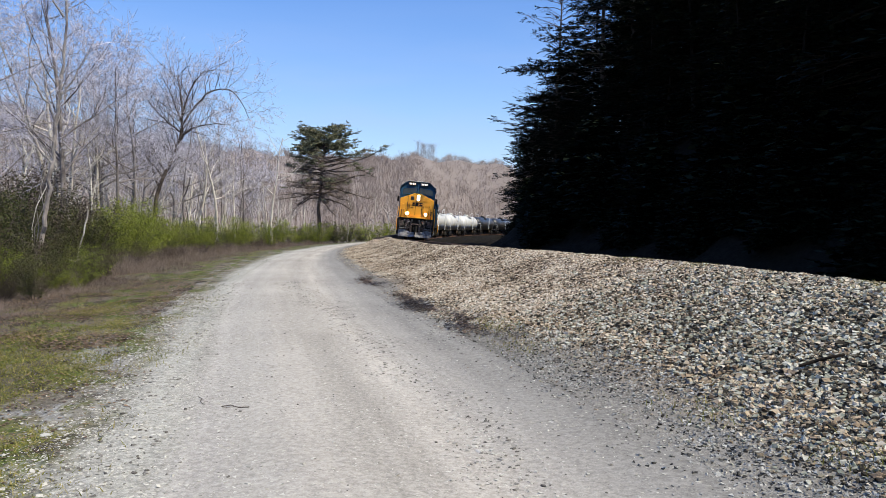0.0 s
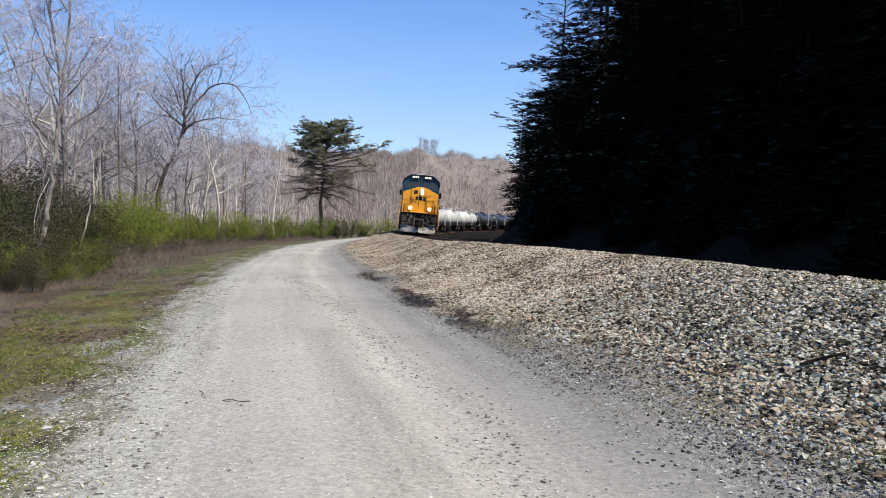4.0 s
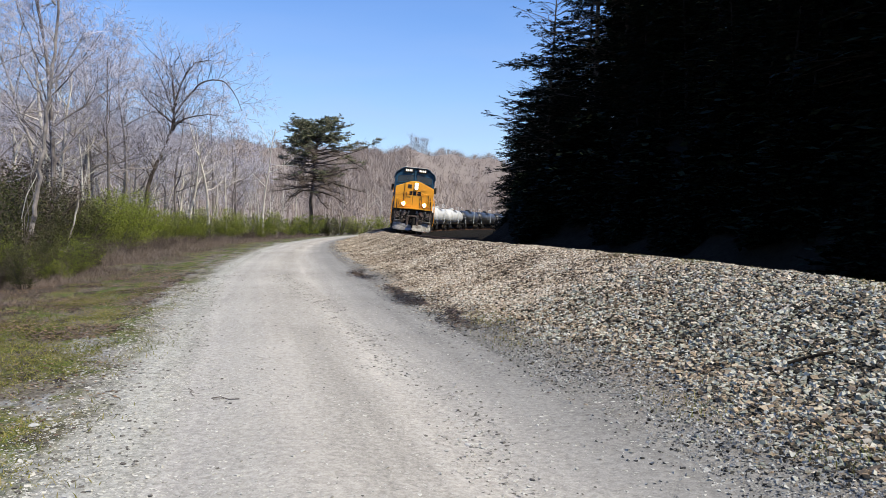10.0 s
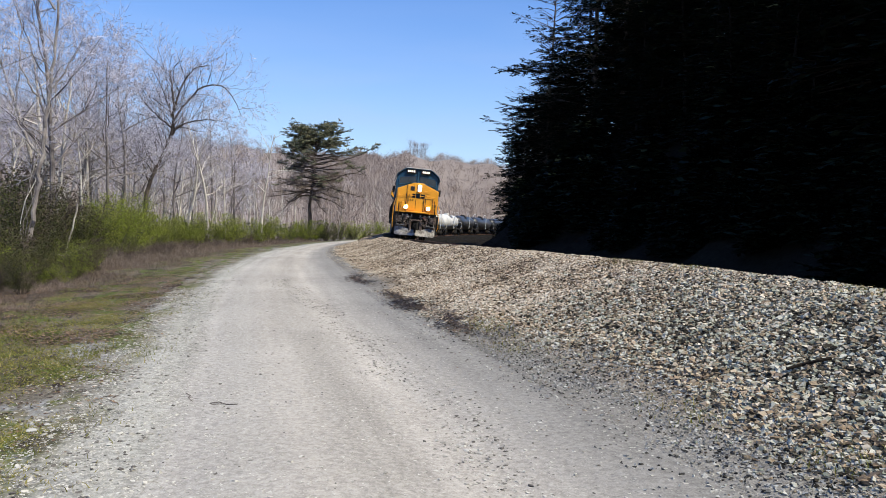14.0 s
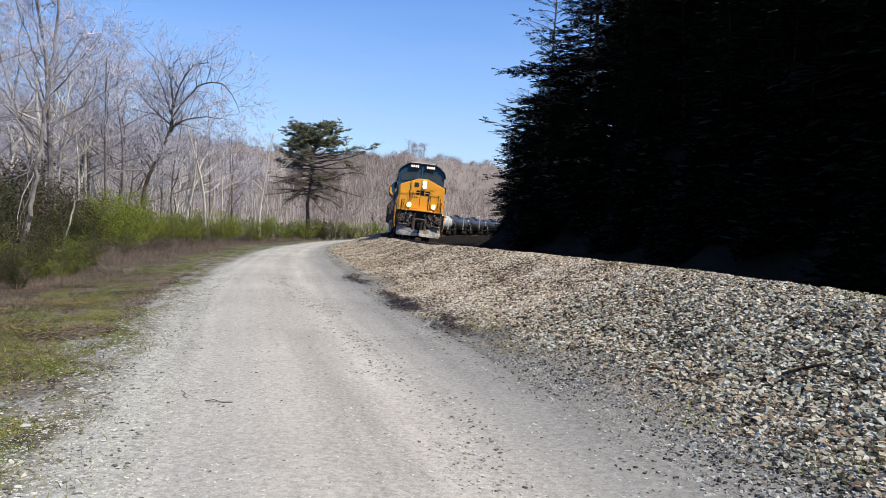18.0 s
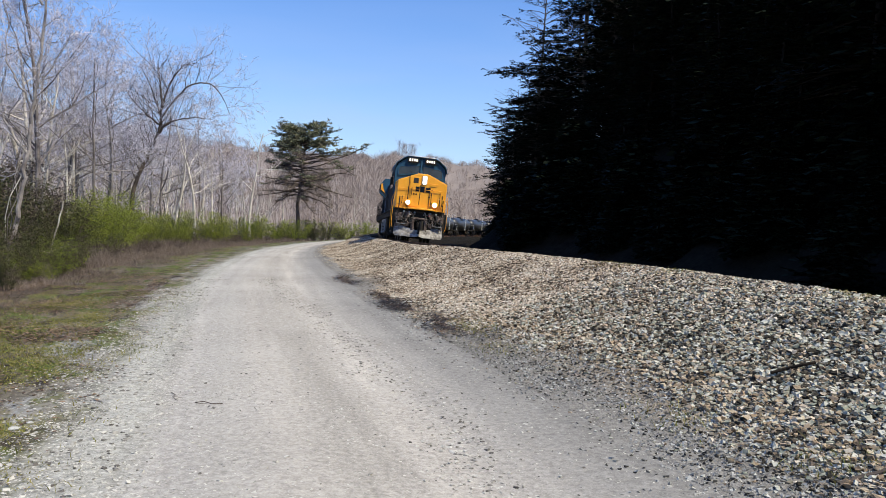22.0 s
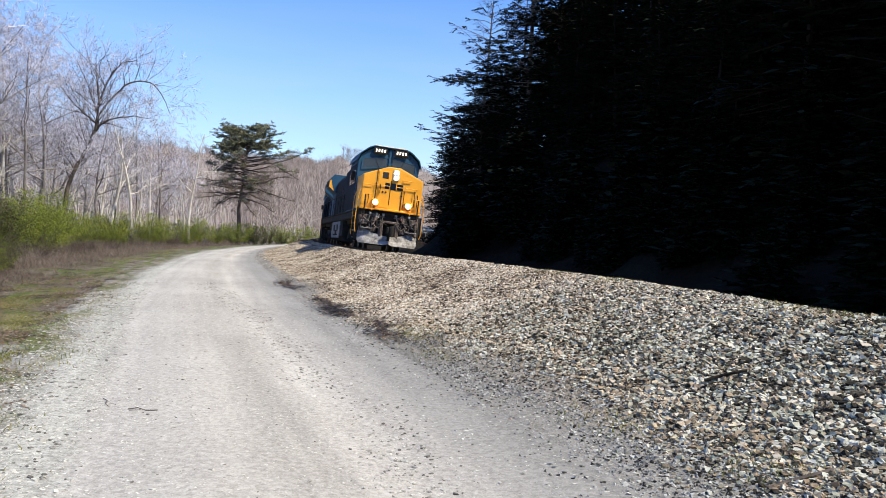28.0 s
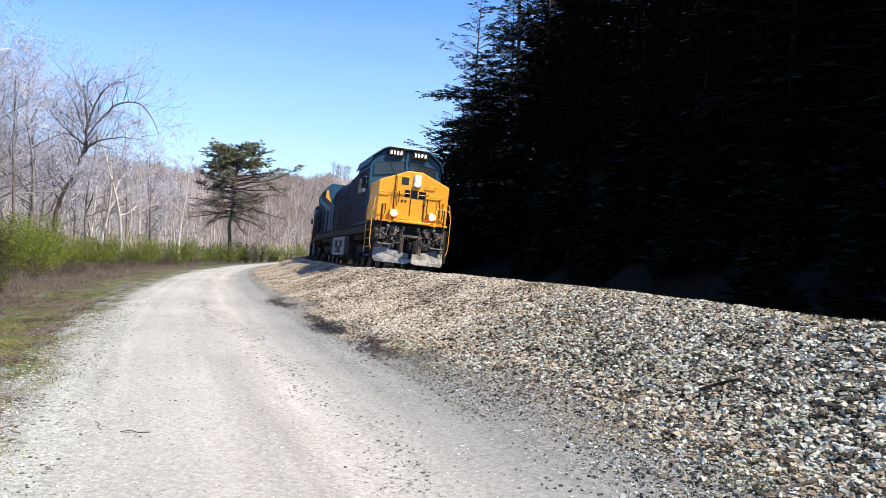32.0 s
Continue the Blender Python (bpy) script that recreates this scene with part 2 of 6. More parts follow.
# ---- mesh tools ----
class Geo:
    """Vertices and faces gathered for one mesh."""
    def __init__(self):
        self.v, self.f = [], []

    def tube(self, pts, radii, n=5, cap=False):
        """A tapered tube along pts."""
        base, ref = len(self.v), Vector((0.37, 0.21, 0.9))
        for i, p in enumerate(pts):
            d = (pts[min(i + 1, len(pts) - 1)] - pts[max(i - 1, 0)])
            d = d.normalized() if d.length > 1e-9 else Vector((0, 0, 1))
            a = d.cross(ref)
            if a.length < 0.05:
                a = d.cross(Vector((1, 0, 0)))
            a.normalize()
            c = d.cross(a)
            for k in range(n):
                w = 2 * math.pi * k / n
                self.v.append(p + (a * math.cos(w) + c * math.sin(w)) * radii[i])
        for i in range(len(pts) - 1):
            for k in range(n):
                k2 = (k + 1) % n
                self.f.append((base + i * n + k, base + i * n + k2, base + (i + 1) * n + k2, base + (i + 1) * n + k))
        if cap:
            self.f.append(tuple(base + k for k in range(n))[::-1])
            self.f.append(tuple(base + (len(pts) - 1) * n + k for k in range(n)))

    def face(self, *pts):
        base = len(self.v)
        self.v.extend(pts)
        self.f.append(tuple(range(base, base + len(pts))))

    def mesh(self, name, material, smooth=False):
        me = bpy.data.meshes.new(name)
        me.from_pydata(self.v, [], self.f)
        me.materials.append(material)
        if smooth:
            me.polygons.foreach_set("use_smooth", [True] * len(me.polygons))
        me.update()
        return me


def np_mesh(name, verts, faces, material):
    """A mesh of triangles or quads from arrays."""
    me = bpy.data.meshes.new(name)
    k = faces.shape[1]
    me.vertices.add(len(verts))
    me.vertices.foreach_set("co", verts.astype(np.float32).ravel())
    me.loops.add(faces.size)
    me.loops.foreach_set("vertex_index", faces.astype(np.int32).ravel())
    me.polygons.add(len(faces))
    me.polygons.foreach_set("loop_start", np.arange(0, faces.size, k, dtype=np.int32))
    me.polygons.foreach_set("use_smooth", [False] * len(faces))
    me.update(calc_edges=True)
    me.materials.append(material)
    return me


def part(name, bm, material, parent, label=""):
    """One mesh object under a thing or a part, from a bmesh, a Geo or a mesh."""
    if isinstance(bm, Geo):
        me = bm.mesh(name, material)
    elif isinstance(bm, bpy.types.Mesh):
        me = bm
    else:
        me = bpy.data.meshes.new(name)
        bm.to_mesh(me)
        bm.free()
        me.materials.append(material)
    ob = new(name, me)
    ob.parent = parent
    if label:
        ob["label"] = label
    return ob


def thing(name, label, category, group="", kind=""):
    return tagged(new(name), label, category, group, kind)


# ---- the line of the track: everything follows it ----
def line_x(y):
    return 0.0016425 * y * y - 0.27857 * y + 8.77


_ys = np.linspace(-140, 420, 5601)
_xs = line_x(_ys)
_ss = np.concatenate([[0], np.cumsum(np.hypot(np.diff(_xs), np.diff(_ys)))])
_ss -= np.interp(0, _ys, _ss)
RAIL_Z, CANT = 0.72, 4.0


def run(y):
    """Metres along the track, from abreast of the camera, to the place y ahead."""
    return float(np.interp(y, _ys, _ss))


def on_line(s, lat=0.0):
    """The place in plan at s along the track and lat to its right, and the track's direction (away from the camera)."""
    lat = lat + np.interp(s, [22, 36, 56, 75, 85, 100], [0, 0.45, 0.95, 1.4, 2.0, 2.2]) * np.interp(lat, [-30, -9.2, -5.6], [0, 1, 0])
    y = np.interp(s, _ss, _ys)
    x, g = line_x(y), 2 * 0.0016425 * y - 0.27857
    n = np.sqrt(1 + g * g)
    return x + lat / n, y - lat * g / n, np.arctan2(g, 1.0)


def vnoise(x, y, seed=0):
    """Smooth random values between 0 and 1 over the plane, one wave a unit."""
    x, y = np.asarray(x, float), np.asarray(y, float)
    i, j = np.floor(x), np.floor(y)
    u, v = x - i, y - j
    u, v = u * u * (3 - 2 * u), v * v * (3 - 2 * v)

    def h(a, b):
        w = np.sin(a * 127.1 + b * 311.7 + seed * 74.7) * 43758.5453
        return w - np.floor(w)
    return (h(i, j) * (1 - u) + h(i + 1, j) * u) * (1 - v) + (h(i, j + 1) * (1 - u) + h(i + 1, j + 1) * u) * v


def fall(s):
    """How far the track has sunk below its level abreast of the camera."""
    u = np.clip((np.asarray(s, float) - 24) / 34, 0, None)
    return np.minimum(np.where(u < 1, 0.27 * u * u, 0.27 + 0.54 * (u - 1)), 0.7)


def rise(lat, s):
    """The height of the ground."""
    lat, s = np.broadcast_arrays(np.asarray(lat, float), np.asarray(s, float))
    back = np.interp(s, [-80, 56, 74, 260], [0, 0, 9, 9])
    flat = np.where(lat > 4.2, np.maximum(4.2, lat - back), lat)
    z = np.interp(flat, [-200, -60, -30, -16, -12.5, -10, -9.2, -8.7, -8.1, -7.4, -6.8, -6.2, -5.6, -5.0, -4.3, -2.6, -2.2, -1.9, -1.5, -1.35, 1.35, 2.0, 3.2, 4.2, 6, 10, 20, 40, 60],
                  [-2.5, -1.8, -1.2, -0.5, -0.14, -0.05, -0.01, -0.02, 0.02, 0.0, -0.03, 0.0, 0.03, 0.10, 0.30, 0.90, 1.0, 0.98, 0.74, 0.62, 0.47, 0.43, -0.05, -0.2, 1.0, 4.5, 14, 27, 33])
    # farther on the shoulder is steeper, its crest sinks to the level of the ties, and the road and the verge fall away
    z = z - np.interp(s, [12, 18, 22, 26, 30, 36, 43, 50, 60], [0, 0.02, 0.05, 0.13, 0.19, 0.23, 0.25, 0.34, 0.45]) * np.interp(lat, [-3.4, -2.5, -1.8, -1.3], [0, 1, 1, 0.15])
    z = z - np.interp(s, [22, 33], [0, 1]) * np.interp(lat, [-5.2, -4.6, -4.0, -3.5, -2.9, -2.4], [0, 0.13, 0.25, 0.30, 0.18, 0])
    z = z - np.interp(s, [24, 36, 50, 62, 75, 100], [0, 0.06, 0.2, 0.34, 0.45, 0.6]) * np.interp(lat, [-90, -30, -5.2, -3.4], [0, 1, 1, 0])
    z = z - fall(s) * np.interp(lat, [-1.9, -1.5, 3.2, 4.2], [0, 1, 1, 0])
    rough = np.interp(np.abs(lat + 7.4), [0, 1.7, 3, 8, 20], [0.012, 0.015, 0.05, 0.12, 0.5])
    rough = np.where((lat > -5.6) & (lat < 3.2), 0.03, rough)
    w = 2.4 * (vnoise(0.45 * s, 0.5 * lat, 1) - 0.5) + 1.4 * (vnoise(1.3 * s, 1.5 * lat, 2) - 0.5) + 0.7 * (vnoise(3.1 * s, 3.3 * lat, 3) - 0.5)
    return z + rough * 0.6 * w


def place(s, lat, up=0.0):
    x, y, a = on_line(s, lat)
    return Vector((float(x), float(y), float(rise(lat, s)) + up))


def strip(name, lats, ss, material, label, category):
    """A piece of the ground between two lines along the track."""
    S, La = np.meshgrid(ss, lats, indexing="ij")
    X, Y, _ = on_line(S, La)
    V = np.stack([X, Y, rise(La, S)], -1).reshape(-1, 3)
    n, k = len(ss), len(lats)
    I = np.arange(n * k).reshape(n, k)
    F = np.stack([I[:-1, :-1], I[:-1, 1:], I[1:, 1:], I[1:, :-1]], -1).reshape(-1, 4)
    me = np_mesh(name, V, F, material)
    uv = me.uv_layers.new(name="UVMap")
    UVs = np.stack([S, La], -1).reshape(-1, 2)[F.ravel()]
    uv.data.foreach_set("uv", UVs.astype(np.float32).ravel())
    me.polygons.foreach_set("use_smooth", [True] * len(me.polygons))
    return tagged(new(name, me), label, category, kind="structure")


SS = np.unique(np.round(np.concatenate([np.arange(-80, 0, 2.0), np.arange(0, 26, 0.16), np.arange(26, 60, 0.5), np.arange(60, 260, 2.0)]), 3))
road = strip("road", np.linspace(-9.2, -5.6, 31), SS, ROAD, "pale grey packed gravel road with two worn wheel tracks", "road")
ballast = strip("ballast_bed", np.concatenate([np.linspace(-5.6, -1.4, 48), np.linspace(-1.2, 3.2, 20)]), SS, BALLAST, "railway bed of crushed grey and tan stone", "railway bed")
verge = strip("ground", np.concatenate([[-200, -150, -100, -80, -60, -45, -35, -28, -22, -18], np.linspace(-16, -9.2, 45)]), SS, VERGE, "grassy verge with dry leaves and bare soil beside the road", "ground")
bank = strip("bank", np.concatenate([np.linspace(3.2, 12, 20), np.linspace(13, 60, 24)]), SS, BANK, "steep bank of leaf litter, coloured near-black for its shade", "bank")


# ---- the railway track ----
RUST = mat("rusty_rail", [(0.06, 0.03, 0.018), (0.13, 0.065, 0.035), (0.09, 0.05, 0.03)], 6, 0.75, 0.3, 60, 0.3)
# creosoted timber, coloured darker still to stand for shade on the track
WOOD_TIE = mat("creosoted_timber", [(0.008, 0.007, 0.006), (0.025, 0.02, 0.016), (0.015, 0.013, 0.011)], 3, 0.85, 0.5, 50, rand=0.25)
STONE = mat("crushed_stone", [(0.034, 0.031, 0.026), (0.11, 0.10, 0.08), (0.31, 0.235, 0.16), (0.19, 0.215, 0.178), (0.33, 0.315, 0.25), (0.46, 0.455, 0.40)], 5.0, 1.0, 0.15, 60, island=0.66, spec=0.0)
FINES = mat("stone_chips", [(0.045, 0.043, 0.04), (0.16, 0.16, 0.155), (0.275, 0.275, 0.265), (0.45, 0.445, 0.42)], 5, 0.95, 0.2, 60, island=0.66, spec=0.1)
EDGE_STONE = mat("edge_stone", [(0.12, 0.11, 0.10), (0.32, 0.305, 0.275), (0.42, 0.405, 0.365), (0.52, 0.50, 0.46)], 5, 0.9, 0.2, 60, island=0.66, spec=0.1)
PEBBLE = mat("road_gravel", [(0.26, 0.255, 0.23), (0.40, 0.385, 0.345), (0.47, 0.455, 0.41), (0.57, 0.555, 0.51)], 5, 0.9, 0.2, 60, island=0.6, spec=0.2)


def canted(s, lat, up):
    """A place on the tilted track: up is measured from the rail tops."""
    x, y, a = on_line(s)
    c = radians(CANT)
    l = lat * math.cos(c) + up * math.sin(c)
    x, y, _ = on_line(s, l)
    return Vector((float(x), float(y), RAIL_Z - float(fall(s)) - lat * math.sin(c) + up * math.cos(c)))


track = tagged(new("railway_track"), "single curved railway track with rusty rails on dark timber ties", "railway track", kind="structure")
RAIL_S = np.concatenate([np.arange(-30, 60, 1.0), np.arange(60, 250, 4.0)])
SECTION = [(-0.07, -0.172), (0.07, -0.172), (0.07, -0.16), (0.012, -0.135), (0.012, -0.045), (0.037, -0.035), (0.037, -0.006), (0.030, 0.0), (-0.030, 0.0), (-0.037, -0.006), (-0.037, -0.035), (-0.012, -0.045), (-0.012, -0.135), (-0.07, -0.16)]
for side in (-0.755, 0.755):
    g = Geo()
    n = len(SECTION)
    for s in RAIL_S:
        g.v.extend(canted(s, side + a, b) for a, b in SECTION)
    for i in range(len(RAIL_S) - 1):
        for k in range(n):
            g.f.append((i * n + k, i * n + (k + 1) % n, (i + 1) * n + (k + 1) % n, (i + 1) * n + k))
    part("rail", g, RUST, track, "rusty steel rail with a worn head")


def slab(a, b, bevel=0.0):
    """A block between two corners, with its edges taken off."""
    bm = bmesh.new()
    bmesh.ops.create_cube(bm, size=1)
    for v in bm.verts:
        v.co = Vector([(a[i] + b[i]) / 2 + v.co[i] * abs(b[i] - a[i]) for i in range(3)])
    if bevel:
        bmesh.ops.bevel(bm, geom=bm.edges[:], offset=bevel, segments=1, affect="EDGES", profile=0.5)
    return bm


# stones of the bed: one broken-stone shape, turned and stretched at random
CHIP_V = np.array([(-1, -1, -1), (1, -1, -1), (1, 1, -1), (-1, 1, -1), (-0.8, -0.9, 1), (0.9, -0.7, 1), (0.7, 0.9, 1), (-0.9, 0.8, 1)]) * 0.78
CHIP_F = np.array([(0, 3, 2, 1), (4, 5, 6, 7), (0, 1, 5, 4), (1, 2, 6, 5), (2, 3, 7, 6), (3, 0, 4, 7)])

GRIT_V = np.array([(1, 1, 1), (1, -1, -1), (-1, 1, -1), (-1, -1, 1)]) * 0.75
GRIT_F = np.array([(0, 1, 2), (0, 3, 1), (0, 2, 3), (1, 3, 2)])


def stones(name, s, lat, size, material, label, sink=0.2, flat=1.0, shape=None):
    n = len(s)
    base, faces = shape or (CHIP_V, CHIP_F)
    k = len(base)
    rng = np.random.default_rng(len(s))
    V = (base[None] * (1 + rng.uniform(-0.35, 0.35, (n, k, 1))) + rng.normal(0, 0.15, (n, k, 3))) * rng.uniform(0.58, 1.22, (n, 1, 3))
    q = rng.normal(size=(n, 4))
    q /= np.linalg.norm(q, axis=1, keepdims=True)
    w, x, y, z = q.T
    R = np.stack([1 - 2 * (y * y + z * z), 2 * (x * y - z * w), 2 * (x * z + y * w), 2 * (x * y + z * w), 1 - 2 * (x * x + z * z), 2 * (y * z - x * w), 2 * (x * z - y * w), 2 * (y * z + x * w), 1 - 2 * (x * x + y * y)], -1).reshape(n, 3, 3)
    V = np.einsum("nij,nkj->nki", R, V) * (size[:, None, None] / 2)
    V[..., 2] *= flat
    X, Y, _ = on_line(s, lat)
    V += np.stack([X, Y, rise(lat, s) + size * sink], -1)[:, None]
    F = (faces[None] + k * np.arange(n)[:, None, None]).reshape(-1, faces.shape[1])
    me = np_mesh(name, V.reshape(-1, 3), F, material)
    return tagged(new(name, me), label, "gravel", kind="stuff")


rng = np.random.default_rng(5)


def sown(n, s0, s1, l0, l1, power=1.0):
    s, lat = s0 + (s1 - s0) * rng.random(n) ** power, l0 + (l1 - l0) * rng.random(n)
    if s0 < 4:
        # behind the camera it thins out slowly
        k = n // 7
        s = np.concatenate([s, s0 - 11 * rng.random(k) ** 1.6])
        lat = np.concatenate([lat, l0 + (l1 - l0) * rng.random(k)])
    return s, lat


# the shoulder: packed grey stone abreast of the camera, more tan and dusty farther on, thinning out towards the foot
TAN_STONE = mat("dusty_crushed_stone", [(0.065, 0.05, 0.038), (0.22, 0.17, 0.125), (0.43, 0.33, 0.238), (0.33, 0.285, 0.23), (0.46, 0.38, 0.288), (0.55, 0.488, 0.40)], 0.6, 1.0, 0.15, 60, island=0.66, spec=0.0)


def shoulder(n, s0, s1, power, lo, hi):
    # evenly spread, as packed stones are
    k = np.arange(n)
    s = s0 + (s1 - s0) * ((k * 0.7548776662 + rng.normal(0, 0.0004, n)) % 1.0) ** power
    l = -5.7 + 4.1 * ((k * 0.5698402910 + rng.normal(0, 0.003, n)) % 1.0)
    if s0 < 4:
        back = n // 7
        s = np.concatenate([s, s0 - 11 * rng.random(back) ** 1.6])
        l = np.concatenate([l, rng.uniform(-5.7, -1.6, back)])
    foot = np.interp(s, [4, 6.3, 8, 9.5, 11.5, 14], [0.2, 0.27, 0.42, 0.5, 0.3, -0.05])
    k = rng.random(len(s)) < np.interp(l + 0.6 * (vnoise(0.5 * s, 0 * s, 4) - 0.5) + 0.5 * (vnoise(1.6 * s, l, 5) - 0.5) - foot, [-5.6, -5.2, -4.95, -4.7], [0.02, 0.10, 0.6, 1.0])
    s, l = s[k], l[k]
    return s, l, (lo + (hi - lo) * rng.random(len(s)) ** 1.7) * np.interp(l, [-5.6, -4.4], [0.55, 1.0])


s1, l1, size = shoulder(95000, -1.0, 19.0, 1.1, 0.025, 0.062)
near = rng.random(len(s1)) < np.interp(s1 + 1.2 * (l1 + 3), [8, 15], [0.85, 0.1])
stones("ballast_stones", s1[near], l1[near], size[near], STONE, "loose broken ballast stones in grey, tan and rust", 0.15, 0.7)
stones("ballast_stones", s1[~near], l1[~near], size[~near], TAN_STONE, "dusty tan ballast stones mixed among the grey", 0.15, 0.7)
s1, l1, size = shoulder(58000, 13.0, 66.0, 1.6, 0.028, 0.072)
stones("ballast_stones", s1, l1, size, TAN_STONE, "dusty tan ballast stones farther along the track", 0.12, 0.6)
# fine broken stone at the foot of the shoulder
s1, l1 = sown(64000, 1.0, 18.0, -6.1, -4.3, 1.4)
keep = rng.random(len(l1)) < np.interp(l1 + 0.6 * (vnoise(0.9 * s1, 1.3 * l1, 14) - 0.5), [-6.1, -5.6, -5.25, -4.8, -4.3], [0.0, 0.10, 0.6, 1.0, 0.8])
s1, l1 = s1[keep], l1[keep]
stones("ballast_stones", s1, l1, 0.010 + 0.026 * rng.random(len(s1)) ** 1.6, FINES, "fine grey stone chips at the foot of the ballast", 0.12, 0.7, (GRIT_V, GRIT_F))
# a band of rusty and tan stones where the shoulder meets the chips
RUSTY = mat("rust_stained_stone", [(0.08, 0.064, 0.05), (0.25, 0.185, 0.125), (0.36, 0.275, 0.19), (0.44, 0.38, 0.29)], 5, 1.0, 0.15, 60, island=0.6, spec=0.0)
s1 = rng.uniform(5.0, 13.5, 1200)
l1 = np.interp(s1, [5, 6.3, 8, 9.5, 11.5, 13.5], [-4.7, -4.66, -4.48, -4.32, -4.5, -4.8]) + rng.normal(0, 0.14, 1200)
stones("ballast_stones", s1, l1, 0.025 + 0.032 * rng.random(1200) ** 1.6, RUSTY, "rust-stained tan stones along the foot of the ballast", 0.3, 0.7)
# pebbles on the road: along its edges and the ridge between the wheel tracks
s1, l1 = sown(64000, 1.0, 20.0, -10.4, -5.3, 1.6)
w = np.interp(l1 + 0.2 * np.sin(1.1 * s1), [-10.4, -9.7, -9.0, -8.5, -8.1, -7.7, -7.2, -6.9, -6.4, -5.8, -5.3], [0.1, 0.4, 0.8, 0.25, 0.15, 0.35, 0.6, 0.5, 0.2, 0.3, 0.5])
keep = rng.random(len(l1)) < w
s1, l1 = s1[keep], l1[keep]
stones("road_gravel", s1, l1, 0.008 + 0.024 * rng.random(len(s1)) ** 3, PEBBLE, "small pale gravel loose on the road", 0.02, 0.16, (GRIT_V, GRIT_F))

# pale stones pushed up in a ridge between the wheel tracks
s1 = 3.5 + 19 * rng.random(5200) ** 1.25
l1 = np.interp(s1, [4, 9, 13, 17, 20, 24], [-6.7, -6.75, -6.88, -7.1, -7.4, -7.6]) + rng.normal(0, 0.17, 5200) + 0.1 * np.sin(1.7 * s1)
keep = rng.random(5200) < 0.15 + vnoise(1.4 * s1, 2 * l1, 41)
s1, l1 = s1[keep], l1[keep]
stones("road_gravel", s1, l1, 0.010 + 0.022 * rng.random(len(s1)) ** 2, EDGE_STONE, "pale loose stones in a ridge along the road", 0.08, 0.5)
s1, l1 = 3.2 + 20 * rng.random(2600) ** 1.4, rng.uniform(-9.0, -5.3, 2600)
stones("road_gravel", s1, l1, 0.008 + 0.022 * rng.random(2600) ** 2.5, EDGE_STONE, "single pale and dark stones lying on the road", 0.08, 0.5)

# coarse pale gravel thrown to the edge of the road
s1, l1 = sown(120000, 2.5, 19.0, -10.6, -7.9, 1.5)
keep = rng.random(len(l1)) < np.interp(l1 + 0.5 * (vnoise(0.8 * s1, 0 * s1, 6) - 0.5), [-10.4, -9.9, -9.4, -9.0, -8.6, -7.9], [0.04, 0.15, 0.6, 0.55, 0.2, 0.0])
s1, l1 = s1[keep], l1[keep]
stones("road_gravel", s1, l1, 0.008 + 0.019 * rng.random(len(s1)) ** 2, PEBBLE, "coarse pale gravel along the edge of the road", 0.05, 0.3, (GRIT_V, GRIT_F))
s1, l1 = sown(15000, 4.0, 22.0, -10.5, -8.7, 1.3)
keep = rng.random(len(l1)) < np.interp(l1, [-10.5, -9.9, -9.5, -9.2, -8.7], [0.04, 0.2, 0.8, 0.6, 0.05]) * np.clip(2.2 * vnoise(1.7 * s1, 2.6 * l1, 17) - 0.35, 0, 1)
s1, l1 = s1[keep], l1[keep]
stones("road_gravel", s1, l1, 0.014 + 0.024 * rng.random(len(s1)) ** 2, EDGE_STONE, "larger pale stones thrown along the verge", 0.1, 0.45)
# ties: near ones each by itself, the rest of the line joined
tie_mesh = None
for k in range(170):
    s = -8 + 0.5 * k
    if tie_mesh is None:
        first_tie = part("tie", slab((-1.3, -0.115, -0.36), (1.3, 0.115, -0.165), 0.012), WOOD_TIE, track)
        tie_mesh = first_tie.data
        ob = first_tie
    else:
        ob = part("tie", tie_mesh, WOOD_TIE, track)
    x, y, a = on_line(s)
    ob.matrix_basis = pose(float(x), float(y), RAIL_Z - float(fall(s)), 0, CANT, -math.degrees(float(a)) + random.uniform(-0.6, 0.6))
g = Geo()
for k in range(240):
    s = 77.5 + 0.7 * k
    c = [canted(s + ds, l, u) for u in (-0.3, -0.165) for ds, l in ((-0.12, -1.3), (0.12, -1.3), (0.12, 1.3), (-0.12, 1.3))]
    b = len(g.v)
    g.v.extend(c)
    g.f.extend(tuple(b + i for i in f) for f in ((4, 5, 6, 7), (0, 1, 5, 4), (1, 2, 6, 5), (2, 3, 7, 6), (3, 0, 4, 7)))
ob = part("far_ties", g, WOOD_TIE, track)
ob["kind"] = "stuff"


# ---- the train ----
YELLOW = mat("yellow_paint", [(0.80, 0.335, 0.014), (0.88, 0.385, 0.02), (0.84, 0.36, 0.022)], 1.2, 0.42, 0.04, 30, spec=0.5)
# one blue painted in two tones: darker for shaded sides, brighter for sunlit faces
BLUE = mat("darkened_blue_paint", [(0.004, 0.008, 0.016), (0.007, 0.013, 0.024), (0.011, 0.019, 0.032)], 1.0, 0.7, 0.05, 30, spec=0.06)
LIT_BLUE = mat("lit_blue_paint", [(0.014, 0.058, 0.115), (0.019, 0.07, 0.135), (0.026, 0.082, 0.15)], 1.0, 0.6, 0.05, 30, spec=0.15)
# the sun's sheen on the roof, painted as a near-white colour
ROOF = mat("pale_roof_sheen", [(0.55, 0.57, 0.58), (0.68, 0.70, 0.70)], 1.5, 0.5, 0.05, 30)
